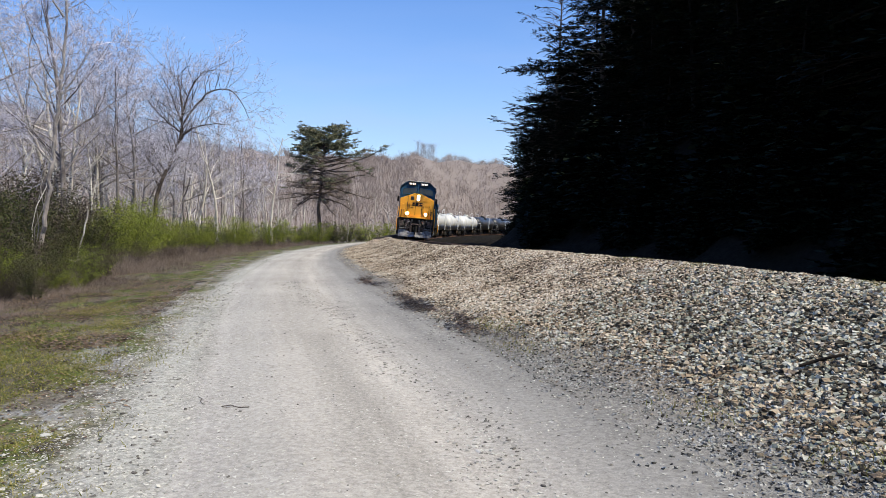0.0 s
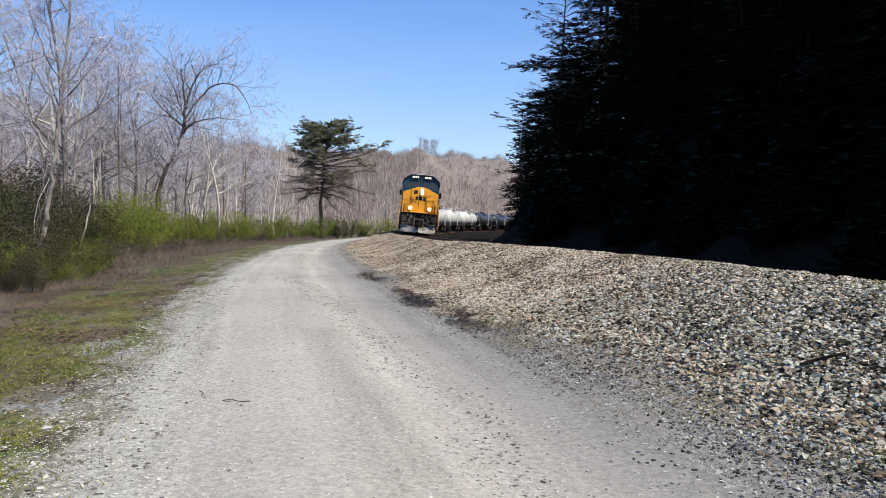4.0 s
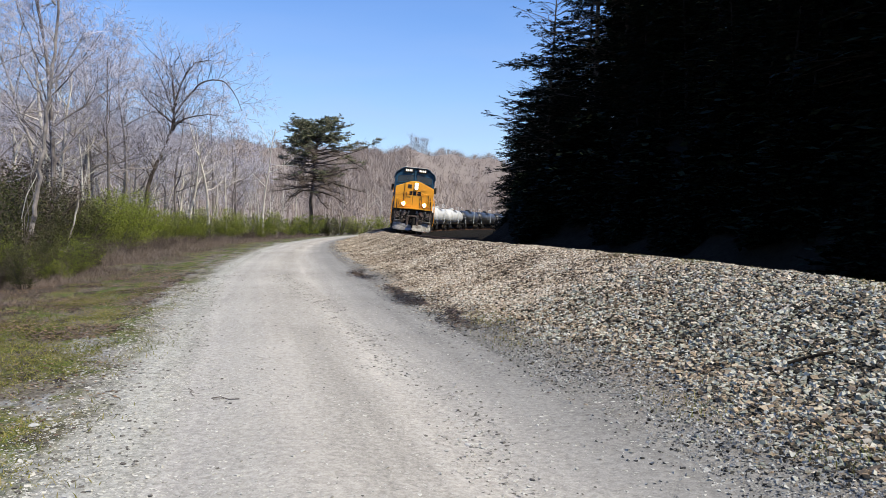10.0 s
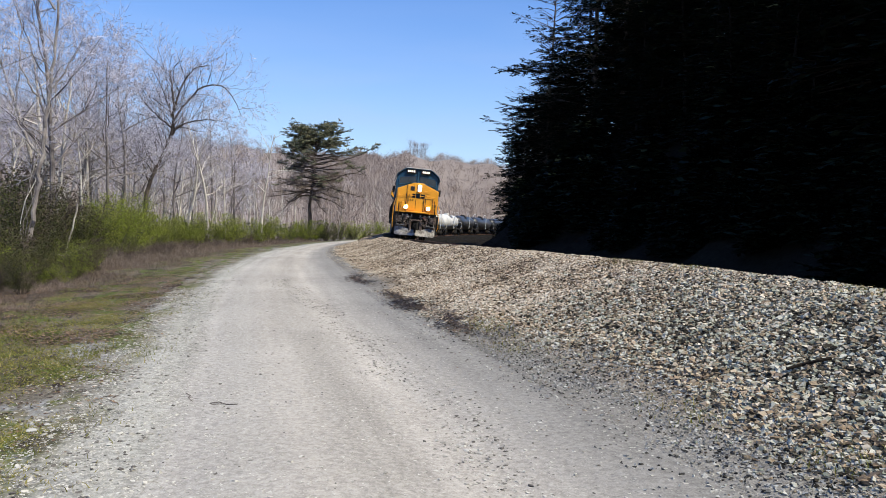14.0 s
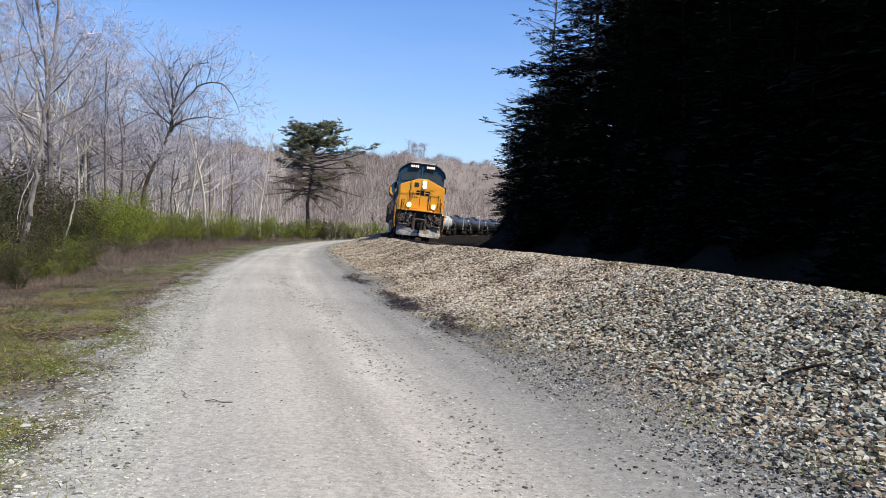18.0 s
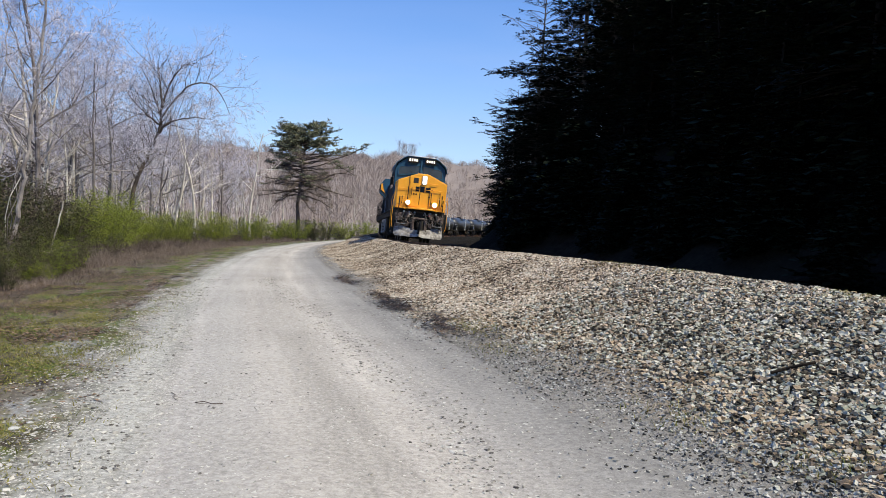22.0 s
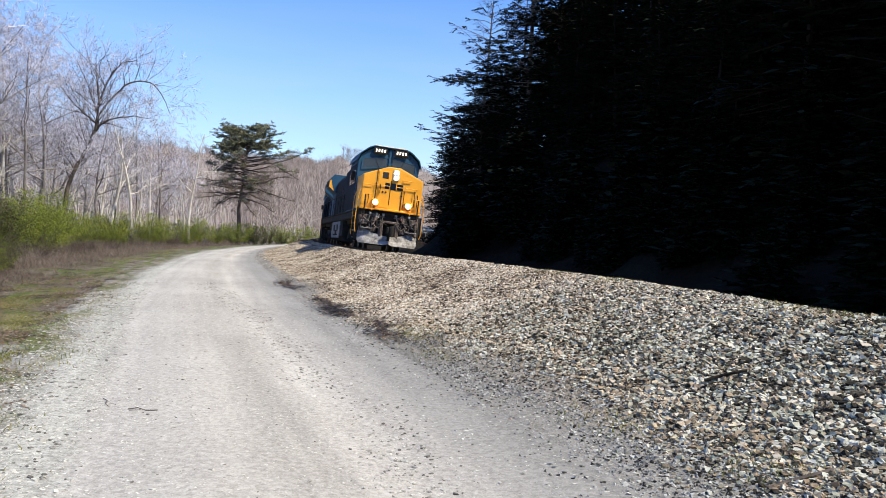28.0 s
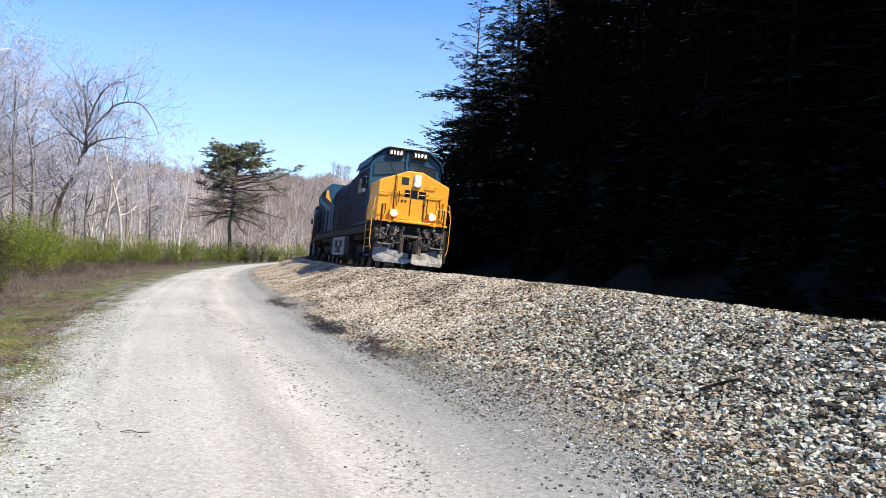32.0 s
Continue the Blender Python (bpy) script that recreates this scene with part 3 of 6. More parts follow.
STEEL = mat("grimy_black_steel", [(0.012, 0.011, 0.010), (0.03, 0.027, 0.024), (0.055, 0.048, 0.04)], 2.0, 0.85, 0.3, 25, 0.0, spec=0.15)
PLOW = mat("scuffed_grey_plow", [(0.07, 0.06, 0.055), (0.22, 0.205, 0.195), (0.40, 0.385, 0.375)], 5.0, 0.6, 0.2, 25, 0.1)
GREYBOX = mat("grey_primer", [(0.13, 0.13, 0.135), (0.27, 0.27, 0.27)], 3.0, 0.6, 0.15, 25)
RUBBER = mat("black_hose", [(0.015, 0.015, 0.015), (0.035, 0.033, 0.03)], 5, 0.6, 0.1, 40)
WHITE = mat("white_paint", [(0.68, 0.68, 0.66), (0.80, 0.80, 0.78)], 2, 0.5, 0.05, 30)
RED = mat("red_lens", [(0.45, 0.03, 0.02), (0.55, 0.05, 0.03)], 5, 0.3, 0.0, 40)
WHEEL = mat("worn_wheel_steel", [(0.05, 0.035, 0.025), (0.12, 0.09, 0.07)], 4, 0.6, 0.2, 40, 0.5)
GLASS = mat("dark_cab_glass", [(0.012, 0.016, 0.02), (0.03, 0.038, 0.045)], 2, 0.08, 0.0, 30, spec=0.6)
PILOT = mat("dusty_pilot_steel", [(0.045, 0.034, 0.03), (0.13, 0.10, 0.088), (0.25, 0.20, 0.18)], 4.0, 0.85, 0.4, 20, spec=0.15)
HEADLAMP = glow("headlamp_glow", (1.0, 0.95, 0.82), 34.0)
FIGURE = glow("lit_number_figures", (1.0, 0.97, 0.9), 0.95)
DITCHLAMP = glow("ditch_lamp_glow", (1.0, 0.95, 0.82), 34.0)
CREAM = mat("off_white_tank_paint", [(0.42, 0.41, 0.39), (0.60, 0.59, 0.56), (0.68, 0.67, 0.64)], 0.8, 0.5, 0.05, 12)
BLACK_TANK = mat("black_tank_paint", [(0.014, 0.015, 0.018), (0.03, 0.032, 0.036), (0.05, 0.05, 0.052)], 0.8, 0.35, 0.05, 12)


def prism(profile, y0, y1, taper=1.0, bevel=0.0):
    """A body of constant outline (x, z) between two stations; taper narrows its front end."""
    bm = bmesh.new()
    a = [bm.verts.new((x, y0, z)) for x, z in profile]
    b = [bm.verts.new((x * taper, y1, z)) for x, z in profile]
    bm.faces.new(a)
    bm.faces.new(b[::-1])
    for i in range(len(profile)):
        j = (i + 1) % len(profile)
        bm.faces.new((a[j], a[i], b[i], b[j]))
    bmesh.ops.recalc_face_normals(bm, faces=bm.faces[:])
    if bevel:
        bmesh.ops.bevel(bm, geom=bm.edges[:], offset=bevel, segments=2, affect="EDGES", profile=0.6)
    return bm


def merged(*bms):
    """Several bmeshes as one part."""
    out = bmesh.new()
    for bm in bms:
        me = bpy.data.meshes.new("piece")
        bm.to_mesh(me)
        bm.free()
        out.from_mesh(me)
        bpy.data.meshes.remove(me)
    return out


def drum(centre, axis, radius, depth, n=20, r2=None):
    bm = bmesh.new()
    bmesh.ops.create_cone(bm, segments=n, radius1=radius, radius2=radius if r2 is None else r2, depth=depth, cap_ends=True)
    turn = {"x": Matrix.Rotation(radians(90), 4, "Y"), "y": Matrix.Rotation(radians(-90), 4, "X"), "z": Matrix.Identity(4)}[axis]
    bmesh.ops.transform(bm, matrix=Matrix.Translation(centre) @ turn, verts=bm.verts[:])
    return bm


def pipe(pts, radius, n=6):
    g = Geo()
    g.tube([Vector(p) for p in pts], [radius] * len(pts), n, True)
    return g


def arc(a, b, sag, n=8):
    """A hanging hose from a to b."""
    a, b = Vector(a), Vector(b)
    return [a.lerp(b, i / n) + Vector((0, 0.06 * math.sin(math.pi * i / n), -sag * math.sin(math.pi * i / n))) for i in range(n + 1)]


def wheelset(parent, y, r):
    bms = [drum((0, 0, 0), "x", 0.09, 1.9, 12)]
    for sx in (-1, 1):
        bms += [drum((sx * 0.79, 0, 0), "x", r, 0.12, 28), drum((sx * 0.72, 0, 0), "x", r + 0.028, 0.03, 28), drum((sx * 0.87, 0, 0), "x", r * 0.28, 0.06, 12)]
        for k in range(4):
            w = k * math.pi / 2
            bms.append(slab((sx * 0.845, math.cos(w) * r * 0.55 - 0.05, math.sin(w) * r * 0.55 - 0.05), (sx * 0.862, math.cos(w) * r * 0.55 + 0.05, math.sin(w) * r * 0.55 + 0.05)))
    ob = part("wheelset", merged(*bms), WHEEL, parent, "worn steel wheels on an axle")
    ob.location = (0, y, r)
    return ob


def bogie(parent, y, axles, r, frame_mat):
    """Side frames, springs and journal boxes of one bogie."""
    span = axles[-1]
    ob = part("bogie_frame", merged(*[b for sx in (-1, 1) for b in (
        prism([(sx * 0.98, r + 0.05), (sx * 1.14, r + 0.05), (sx * 1.14, r + 0.38), (sx * 0.98, r + 0.38)], y - span - 0.45, y + span + 0.45, 1.0, 0.02),
        slab((sx * 0.98, y - span - 0.5, r - 0.1), (sx * 1.12, y - span - 0.25, r + 0.2), 0.01),
        slab((sx * 0.98, y + span + 0.25, r - 0.1), (sx * 1.12, y + span + 0.5, r + 0.2), 0.01))], slab((-1.0, y - 0.3, r + 0.1), (1.0, y + 0.3, r + 0.4), 0.02)), frame_mat, parent)
    for a in axles:
        for sx in (-1, 1):
            part("journal_box", slab((sx * 0.99, y + a - 0.17, r - 0.18), (sx * 1.2, y + a + 0.17, r + 0.16), 0.03), frame_mat, ob)
            part("spring", drum((sx * 1.08, y + a + 0.36, r - 0.02), "z", 0.08, 0.28, 10), frame_mat, ob)
    return ob


def locomotive():
    e = thing("locomotive", "dark blue diesel locomotive with a bright yellow nose on the track", "locomotive", "locomotives of the train")
    part("underframe", merged(slab((-1.5, -10.6, 1.36), (1.5, 9.75, 1.70), 0.03), slab((-1.2, -10.2, 1.15), (1.2, 9.6, 1.36))), STEEL, e)
    part("walkway", slab((-1.55, -10.6, 1.70), (1.55, 8.0, 1.745)), STEEL, e)
    # nose
    nose = part("nose", prism([(-1.44, 1.86), (1.44, 1.86), (1.44, 3.38), (0.3, 3.84), (-0.3, 3.84), (-1.44, 3.38)], 7.7, 10.2, 0.985, 0.045), YELLOW, e, "bright yellow nose with a ridged top")
    part("nose_door", slab((0.14, 10.19, 1.95), (0.72, 10.225, 3.62), 0.012), YELLOW, nose)
    part("door_window", slab((0.25, 10.2, 3.28), (0.55, 10.24, 3.58), 0.02), RUBBER, nose, "small dark window in the nose door")
    part("door_frame", merged(slab((0.76, 10.19, 1.86), (0.785, 10.235, 3.66)), slab((0.10, 10.19, 2.1), (0.125, 10.235, 3.2)), slab((-0.45, 10.19, 1.9), (-0.425, 10.235, 2.8))), STEEL, nose, "dark seams and edge strips")
    for x, z0, z1 in ((0.80, 2.25, 3.05), (0.60, 2.6, 3.0), (-0.55, 2.05, 2.8), (-1.05, 2.15, 2.85), (1.1, 2.1, 2.5), (-1.2, 2.1, 2.7)):
        part("grab_iron", pipe([(x, 10.19, z0), (x, 10.30, z0), (x, 10.30, z1), (x, 10.19, z1)], 0.02), STEEL, nose)
    for x0, x1, z in ((0.15, 0.78, 2.95), (-0.15, -1.15, 2.95), (1.4, 0.95, 2.92), (-0.45, -0.85, 3.3)):
        part("handhold", pipe([(x0, 10.19, z), (x0, 10.27, z), (x1, 10.27, z), (x1, 10.19, z)], 0.016), YELLOW, nose)
    part("emblem", merged(slab((0.16, 10.228, 2.82), (0.38, 10.234, 3.09)), slab((-0.14, 10.203, 2.80), (0.10, 10.209, 3.11)), slab((-0.48, 10.203, 2.82), (-0.19, 10.209, 3.09)), slab((-0.62, 10.203, 2.94), (-0.46, 10.209, 2.99)), slab((0.38, 10.203, 2.94), (0.52, 10.209, 2.99))), BLUE, nose, "plain dark blue emblem shapes")
    for x, z in ((0.46, 2.66), (0.32, 2.66), (-0.44, 2.58)):
        part("latch", slab((x - 0.04, 10.2, z - 0.04), (x + 0.04, 10.25, z + 0.04), 0.01), STEEL, nose)
    lamp = part("headlight", slab((-0.24, 10.19, 3.24), (0.06, 10.27, 3.72), 0.02), WHITE, e, "white twin headlight housing, lit")
    for z in (3.36, 3.6):
        part("bulb", drum((-0.09, 10.275, z), "y", 0.095, 0.03, 20), HEADLAMP, lamp)
        part("rim", drum((-0.09, 10.268, z), "y", 0.115, 0.03, 20), STEEL, lamp)
    for x in (0.76, -0.78):
        d = part("ditch_light", slab((x - 0.17, 10.19, 2.0), (x + 0.17, 10.36, 2.3), 0.03), YELLOW, e, "lit ditch light in a yellow box")
        part("bulb", drum((x, 10.37, 2.15), "y", 0.115, 0.03, 20), DITCHLAMP, d)
        part("rim", drum((x, 10.362, 2.15), "y", 0.14, 0.03, 20), STEEL, d)
    # cab
    cab = part("cab", prism([(-1.52, 1.75), (1.52, 1.75), (1.52, 4.16), (1.42, 4.46), (1.02, 4.78), (0.84, 4.86), (-0.84, 4.86), (-1.02, 4.78), (-1.42, 4.46), (-1.52, 4.16)], 5.0, 8.2, 1.0, 0.03), LIT_BLUE, e, "dark blue cab above the nose")
    part("roof", prism([(-1.58, 4.16), (-1.46, 4.49), (-1.04, 4.82), (-0.86, 4.90), (0.86, 4.90), (1.04, 4.82), (1.46, 4.49), (1.58, 4.16), (1.60, 4.19), (1.49, 4.53), (1.06, 4.87), (0.88, 4.95), (-0.88, 4.95), (-1.06, 4.87), (-1.49, 4.53), (-1.60, 4.19)], 4.8, 8.34, 1.0, 0.01), LIT_BLUE, cab)
    part("roof_top", slab((-0.82, 4.9, 4.952), (0.82, 8.37, 4.992), 0.012), ROOF, cab, "pale roof sheet, coloured for the sun's sheen")
    for sx in (-1, 1):
        bm = prism([(sx * 0.14, 4.04), (sx * 1.30, 3.82), (sx * 1.30, 4.18), (sx * 1.22, 4.30), (sx * 0.14, 4.44)], 8.19, 8.225)
        part("windshield", bm, GLASS, cab, "dark windshield pane")
        part("window_frame", merged(prism([(sx * 0.08, 4.44), (sx * 1.22, 4.30), (sx * 1.22, 4.34), (sx * 0.08, 4.49)], 8.19, 8.25), prism([(sx * 1.30, 3.80), (sx * 1.36, 3.80), (sx * 1.36, 4.18), (sx * 1.30, 4.18)], 8.19, 8.25), prism([(sx * 0.08, 3.99), (sx * 1.36, 3.75), (sx * 1.36, 3.81), (sx * 0.08, 4.04)], 8.19, 8.25)), LIT_BLUE, cab)
        part("wiper", pipe([(sx * 0.7, 8.26, 4.3), (sx * 0.5, 8.26, 3.95)], 0.012, 4), STEEL, cab)
        board = part("number_board", slab((sx * 0.20, 8.2, 4.61), (sx * 0.84, 8.39, 4.87), 0.01), STEEL, cab, "black number board with white figures")
        for k in range(4):
            x = sx * (0.31 + 0.14 * k)
            part("figure_bar", slab((x - 0.036, 8.39, 4.67), (x + 0.036, 8.396, 4.81)), FIGURE, board)
        part("side_window", slab((sx * 1.515, 6.6, 3.1), (sx * 1.535, 7.7, 3.75), 0.008), GLASS, cab)
        part("side_window", slab((sx * 1.515, 5.4, 3.1), (sx * 1.535, 6.45, 3.75), 0.008), GLASS, cab)
        # thin sheet over the cab side, added to carry its shade
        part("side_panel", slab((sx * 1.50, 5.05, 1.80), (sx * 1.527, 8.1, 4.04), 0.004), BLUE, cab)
        part("mirror", slab((sx * 1.56, 7.75, 3.2), (sx * 1.74, 7.8, 3.65), 0.015), STEEL, cab)
    part("centre_post", slab((-0.05, 8.19, 3.80), (0.05, 8.27, 4.86), 0.01), LIT_BLUE, cab)
    part("antenna", drum((0, 6.2, 5.04), "z", 0.22, 0.12, 16), ROOF, cab)
    part("horn", merged(drum((-0.4, 5.6, 5.1), "y", 0.06, 0.4, 10, 0.1), drum((-0.25, 5.6, 5.12), "y", 0.05, 0.32, 10, 0.09), drum((-0.33, 5.5, 5.05), "z", 0.03, 0.12, 8)), STEEL, cab)
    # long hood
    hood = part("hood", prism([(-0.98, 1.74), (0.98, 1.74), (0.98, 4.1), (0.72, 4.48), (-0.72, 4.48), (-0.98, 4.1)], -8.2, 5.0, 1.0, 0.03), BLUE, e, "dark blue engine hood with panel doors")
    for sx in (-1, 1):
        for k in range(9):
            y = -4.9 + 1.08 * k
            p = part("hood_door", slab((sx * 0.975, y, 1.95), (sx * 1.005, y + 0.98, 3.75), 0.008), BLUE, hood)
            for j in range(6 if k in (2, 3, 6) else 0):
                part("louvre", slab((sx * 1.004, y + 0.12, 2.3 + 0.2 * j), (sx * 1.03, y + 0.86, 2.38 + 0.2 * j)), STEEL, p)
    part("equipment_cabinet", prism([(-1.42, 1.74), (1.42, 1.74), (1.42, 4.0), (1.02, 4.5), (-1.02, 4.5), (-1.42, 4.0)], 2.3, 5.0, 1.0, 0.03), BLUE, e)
    part("exhaust_stack", slab((-0.4, 0.2, 4.46), (0.4, 1.3, 4.68), 0.03), STEEL, e)
    rad = part("radiator_housing", prism([(-0.98, 1.74), (0.98, 1.74), (0.98, 3.45), (1.52, 3.85), (1.52, 4.35), (1.25, 4.72), (-1.25, 4.72), (-1.52, 4.35), (-1.52, 3.85), (-0.98, 3.45)], -10.2, -7.6, 1.0, 0.03), LIT_BLUE, e, "wide winged radiator housing at the rear")
    for sx in (-1, 1):
        for j in range(4):
            part("radiator_slat", slab((sx * 1.51, -10.1 + 0.46 * j, 3.92), (sx * 1.545, -9.75 + 0.46 * j, 4.3), 0.006), STEEL, rad)
    part("rear_panel", prism([(-0.95, 1.78), (0.95, 1.78), (0.95, 3.4), (-0.95, 3.4)], -10.26, -10.2), BLUE, e)
    for sx in (-1, 1):
        part("wing_panel", prism([(sx * 1.18, 3.56), (sx * 1.545, 3.84), (sx * 1.545, 4.25), (sx * 1.42, 4.32), (sx * 1.36, 3.98)], -7.6, -7.55), YELLOW, rad, "yellow panel on the radiator wing")

    part("fan", drum((0, -9.2, 4.76), "z", 0.45, 0.09, 24), STEEL, rad)
    part("fan", drum((0, -6.6, 4.5), "z", 0.45, 0.09, 24), STEEL, rad)
    # front platform, pilot, plow, coupler
    part("front_platform", merged(slab((-0.75, 10.2, 1.80), (0.75, 10.46, 1.90), 0.02), slab((-1.45, 10.2, 1.80), (1.45, 10.30, 1.87), 0.01)), YELLOW, e, "yellow footboard under the nose")
    part("pilot", slab((-1.42, 9.75, 0.72), (1.42, 10.10, 1.84), 0.02), STEEL, e, "grimy black pilot plate")
    part("draft_box", merged(slab((-0.46, 10.1, 0.62), (-0.28, 10.5, 1.30), 0.03), slab((0.28, 10.1, 0.62), (0.46, 10.5, 1.30), 0.03), slab((-0.46, 10.1, 1.24), (0.46, 10.42, 1.36), 0.03)), PILOT, e, "dusty brown coupler pocket")
    for sx in (-1, 1):
        part("pilot_panel", merged(slab((sx * 0.98, 10.1, 1.12), (sx * 1.40, 10.2, 1.52), 0.02), slab((sx * 0.56, 10.1, 0.80), (sx * 1.02, 10.24, 1.02), 0.02), slab((sx * 0.60, 10.1, 1.30), (sx * 0.86, 10.18, 1.64), 0.02), slab((sx * 1.12, 10.1, 0.78), (sx * 1.38, 10.26, 1.0), 0.03)), PILOT, e, "dusty brown-grey plates and brackets")
        part("hose_rack", pipe([(sx * 0.50, 10.34, 1.62), (sx * 0.62, 10.42, 1.34), (sx * 0.92, 10.46, 1.22), (sx * 1.24, 10.40, 1.42), (sx * 1.34, 10.3, 1.62)], 0.03, 6), PILOT, e)
    bm = bmesh.new()
    stations = [(-1.40, 10.34, 0.98), (-1.1, 10.5, 0.90), (-0.62, 10.62, 0.74), (-0.2, 10.74, 0.66), (0.0, 10.78, 0.64), (0.2, 10.74, 0.66), (0.62, 10.62, 0.74), (1.1, 10.5, 0.90), (1.40, 10.34, 0.98)]
    rings = []
    for x, y, top in stations:
        low = 0.25 if abs(x) > 0.05 else 0.32
        shell = [(y, low), (y - 0.05, low + 0.12), (y - 0.15, 0.5 * (low + top)), (y - 0.22, top)]
        rings.append([bm.verts.new((x * (0.95 if i == 0 else 1.0), yy, z)) for i, (yy, z) in enumerate(shell)] + [bm.verts.new((x * (0.95 if i == 0 else 1.0), yy - 0.05, z)) for i, (yy, z) in reversed(list(enumerate(shell)))])
    for a, b in zip(rings, rings[1:]):
        for i in range(8):
            bm.faces.new((a[i], b[i], b[(i + 1) % 8], a[(i + 1) % 8]))
    bm.faces.new(rings[0])
    bm.faces.new(rings[-1][::-1])
    bmesh.ops.recalc_face_normals(bm, faces=bm.faces[:])
    plow = part("plow", bm, PLOW, e, "scuffed pale grey snow plow blade")
    for x0, x1, y1, z0 in ((-0.06, 0.06, 10.68, 0.45), (0.88, 1.0, 10.3, 0.4), (-1.0, -0.88, 10.3, 0.4)):
        part("plow_brace", slab((x0, 10.2, z0), (x1, y1, 0.74)), STEEL, plow)
    part("coupler", merged(slab((-0.11, 10.4, 0.80), (0.11, 10.84, 1.02), 0.03), slab((-0.17, 10.78, 0.72), (0.04, 11.02, 1.12), 0.05), slab((0.06, 10.8, 0.76), (0.18, 10.98, 1.08), 0.05), drum((-0.08, 10.94, 0.92), "z", 0.10, 0.46, 12)), STEEL, e, "worn steel knuckle coupler")
    for sx in (-1, 1):
        for k in range(4):
            x = sx * (0.42 + 0.19 * k)
            part("hose", pipe(arc((x, 10.24, 1.5), (x - sx * 0.1, 10.46, 1.0), 0.1), 0.028, 6), RUBBER, e)
        part("cut_lever", pipe([(sx * 0.15, 10.75, 1.15), (sx * 0.5, 10.5, 1.32), (sx * 1.3, 10.45, 1.2), (sx * 1.34, 10.45, 0.95)], 0.018), STEEL, e)
        part("hose", pipe(arc((sx * 0.25, 10.5, 1.3), (sx * 0.85, 10.42, 1.35), 0.32, 12), 0.02, 6), PILOT, e)
        for k in range(3):
            x = sx * (0.3 + 0.31 * k)
            part("air_hose", pipe(arc((x, 10.30, 1.62), (x + sx * 0.22, 10.5, 1.12), 0.16, 8), 0.03, 6), PILOT if k == 1 else RUBBER, e)
            part("valve", slab((x - 0.05, 10.22, 1.58), (x + 0.05, 10.36, 1.68), 0.012), GREYBOX, e)
        part("uncoupling_bracket", slab((sx * 1.2, 10.22, 1.1), (sx * 1.27, 10.5, 1.3), 0.01), PILOT, e)
        part("foot_step", merged(slab((sx * 0.78, 10.25, 0.92), (sx * 1.3, 10.5, 0.96), 0.008), slab((sx * 0.78, 10.25, 0.92), (sx * 0.81, 10.3, 1.3)), slab((sx * 1.27, 10.25, 0.92), (sx * 1.3, 10.3, 1.3))), GREYBOX, e)
        part("marker_light", drum((sx * 0.55, 10.3, 1.5), "y", 0.055, 0.08, 12), RED if sx < 0 else WHITE, e)
        part("anticlimber", slab((sx * 0.2, 10.28, 1.5), (sx * 1.35, 10.30, 1.56), 0.01), PILOT, e)
        well = part("step_well", merged(slab((sx * 1.1, 9.1, 0.42), (sx * 1.13, 10.15, 1.7)), slab((sx * 1.1, 9.08, 0.42), (sx * 1.55, 9.12, 1.7)), slab((sx * 1.36, 10.1, 0.42), (sx * 1.55, 10.16, 1.7))), STEEL, e)
        for k in range(4):
            part("step", slab((sx * 1.13, 9.12, 0.44 + 0.33 * k), (sx * 1.54, 10.12, 0.475 + 0.33 * k), 0.006), GREYBOX, well)
        # handrails
        part("corner_handrail", pipe([(sx * 1.50, 10.22, 0.7), (sx * 1.58, 10.24, 0.95), (sx * 1.58, 10.24, 2.1), (sx * 1.50, 10.2, 2.65), (sx * 1.47, 10.1, 2.7)], 0.018), YELLOW, e, "yellow corner handrail")
        part("corner_handrail", pipe([(sx * 1.57, 9.05, 0.6), (sx * 1.6, 9.05, 2.3), (sx * 1.52, 8.9, 2.6)], 0.016), YELLOW, e, "yellow corner handrail")
        part("front_stanchion", pipe([(sx * 1.25, 10.42, 1.5), (sx * 1.25, 10.42, 2.45)], 0.03), STEEL, e)
        part("front_handrail", pipe([(sx * 1.55, 10.36, 2.2), (sx * 1.42, 10.42, 2.45), (sx * 0.95, 10.42, 2.5), (sx * 0.9, 10.42, 1.75)], 0.02), YELLOW, e)
        for k in range(10):
            part("stanchion", pipe([(sx * 1.52, -10.3 + 1.55 * k, 1.7), (sx * 1.52, -10.3 + 1.55 * k, 2.75)], 0.018, 5), STEEL, e)
        part("side_handrail", pipe([(sx * 1.52, -10.3 + 1.55 * k, 2.75) for k in range(10)], 0.02, 5), STEEL, e)
        panel = part("tank_panel", merged(slab((sx * 1.39, -2.5, 1.16), (sx * 1.45, 2.1, 1.33), 0.01), slab((sx * 1.39, -2.5, 0.40), (sx * 1.45, 2.1, 0.54), 0.01), slab((sx * 1.39, -2.5, 0.54), (sx * 1.45, -1.7, 1.16)), slab((sx * 1.39, 1.3, 0.54), (sx * 1.45, 2.1, 1.16)), slab((sx * 1.39, -0.5, 0.86), (sx * 1.45, 0.2, 1.16))), GREYBOX, e, "pale grey panel on the fuel tank")
        for y0, y1 in ((-1.3, -0.8), (0.5, 1.0)):
            part("filler", slab((sx * 1.39, y0, 0.62), (sx * 1.44, y1, 0.8), 0.01), GREYBOX, panel)
    part("fuel_tank", prism([(-1.15, 0.24), (1.15, 0.24), (1.4, 0.5), (1.4, 1.34), (-1.4, 1.34), (-1.4, 0.5)], -3.4, 3.4, 1.0, 0.03), STEEL, e)
    part("air_tank", drum((1.25, -3.9, 1.0), "y", 0.16, 0.9, 12), STEEL, e)
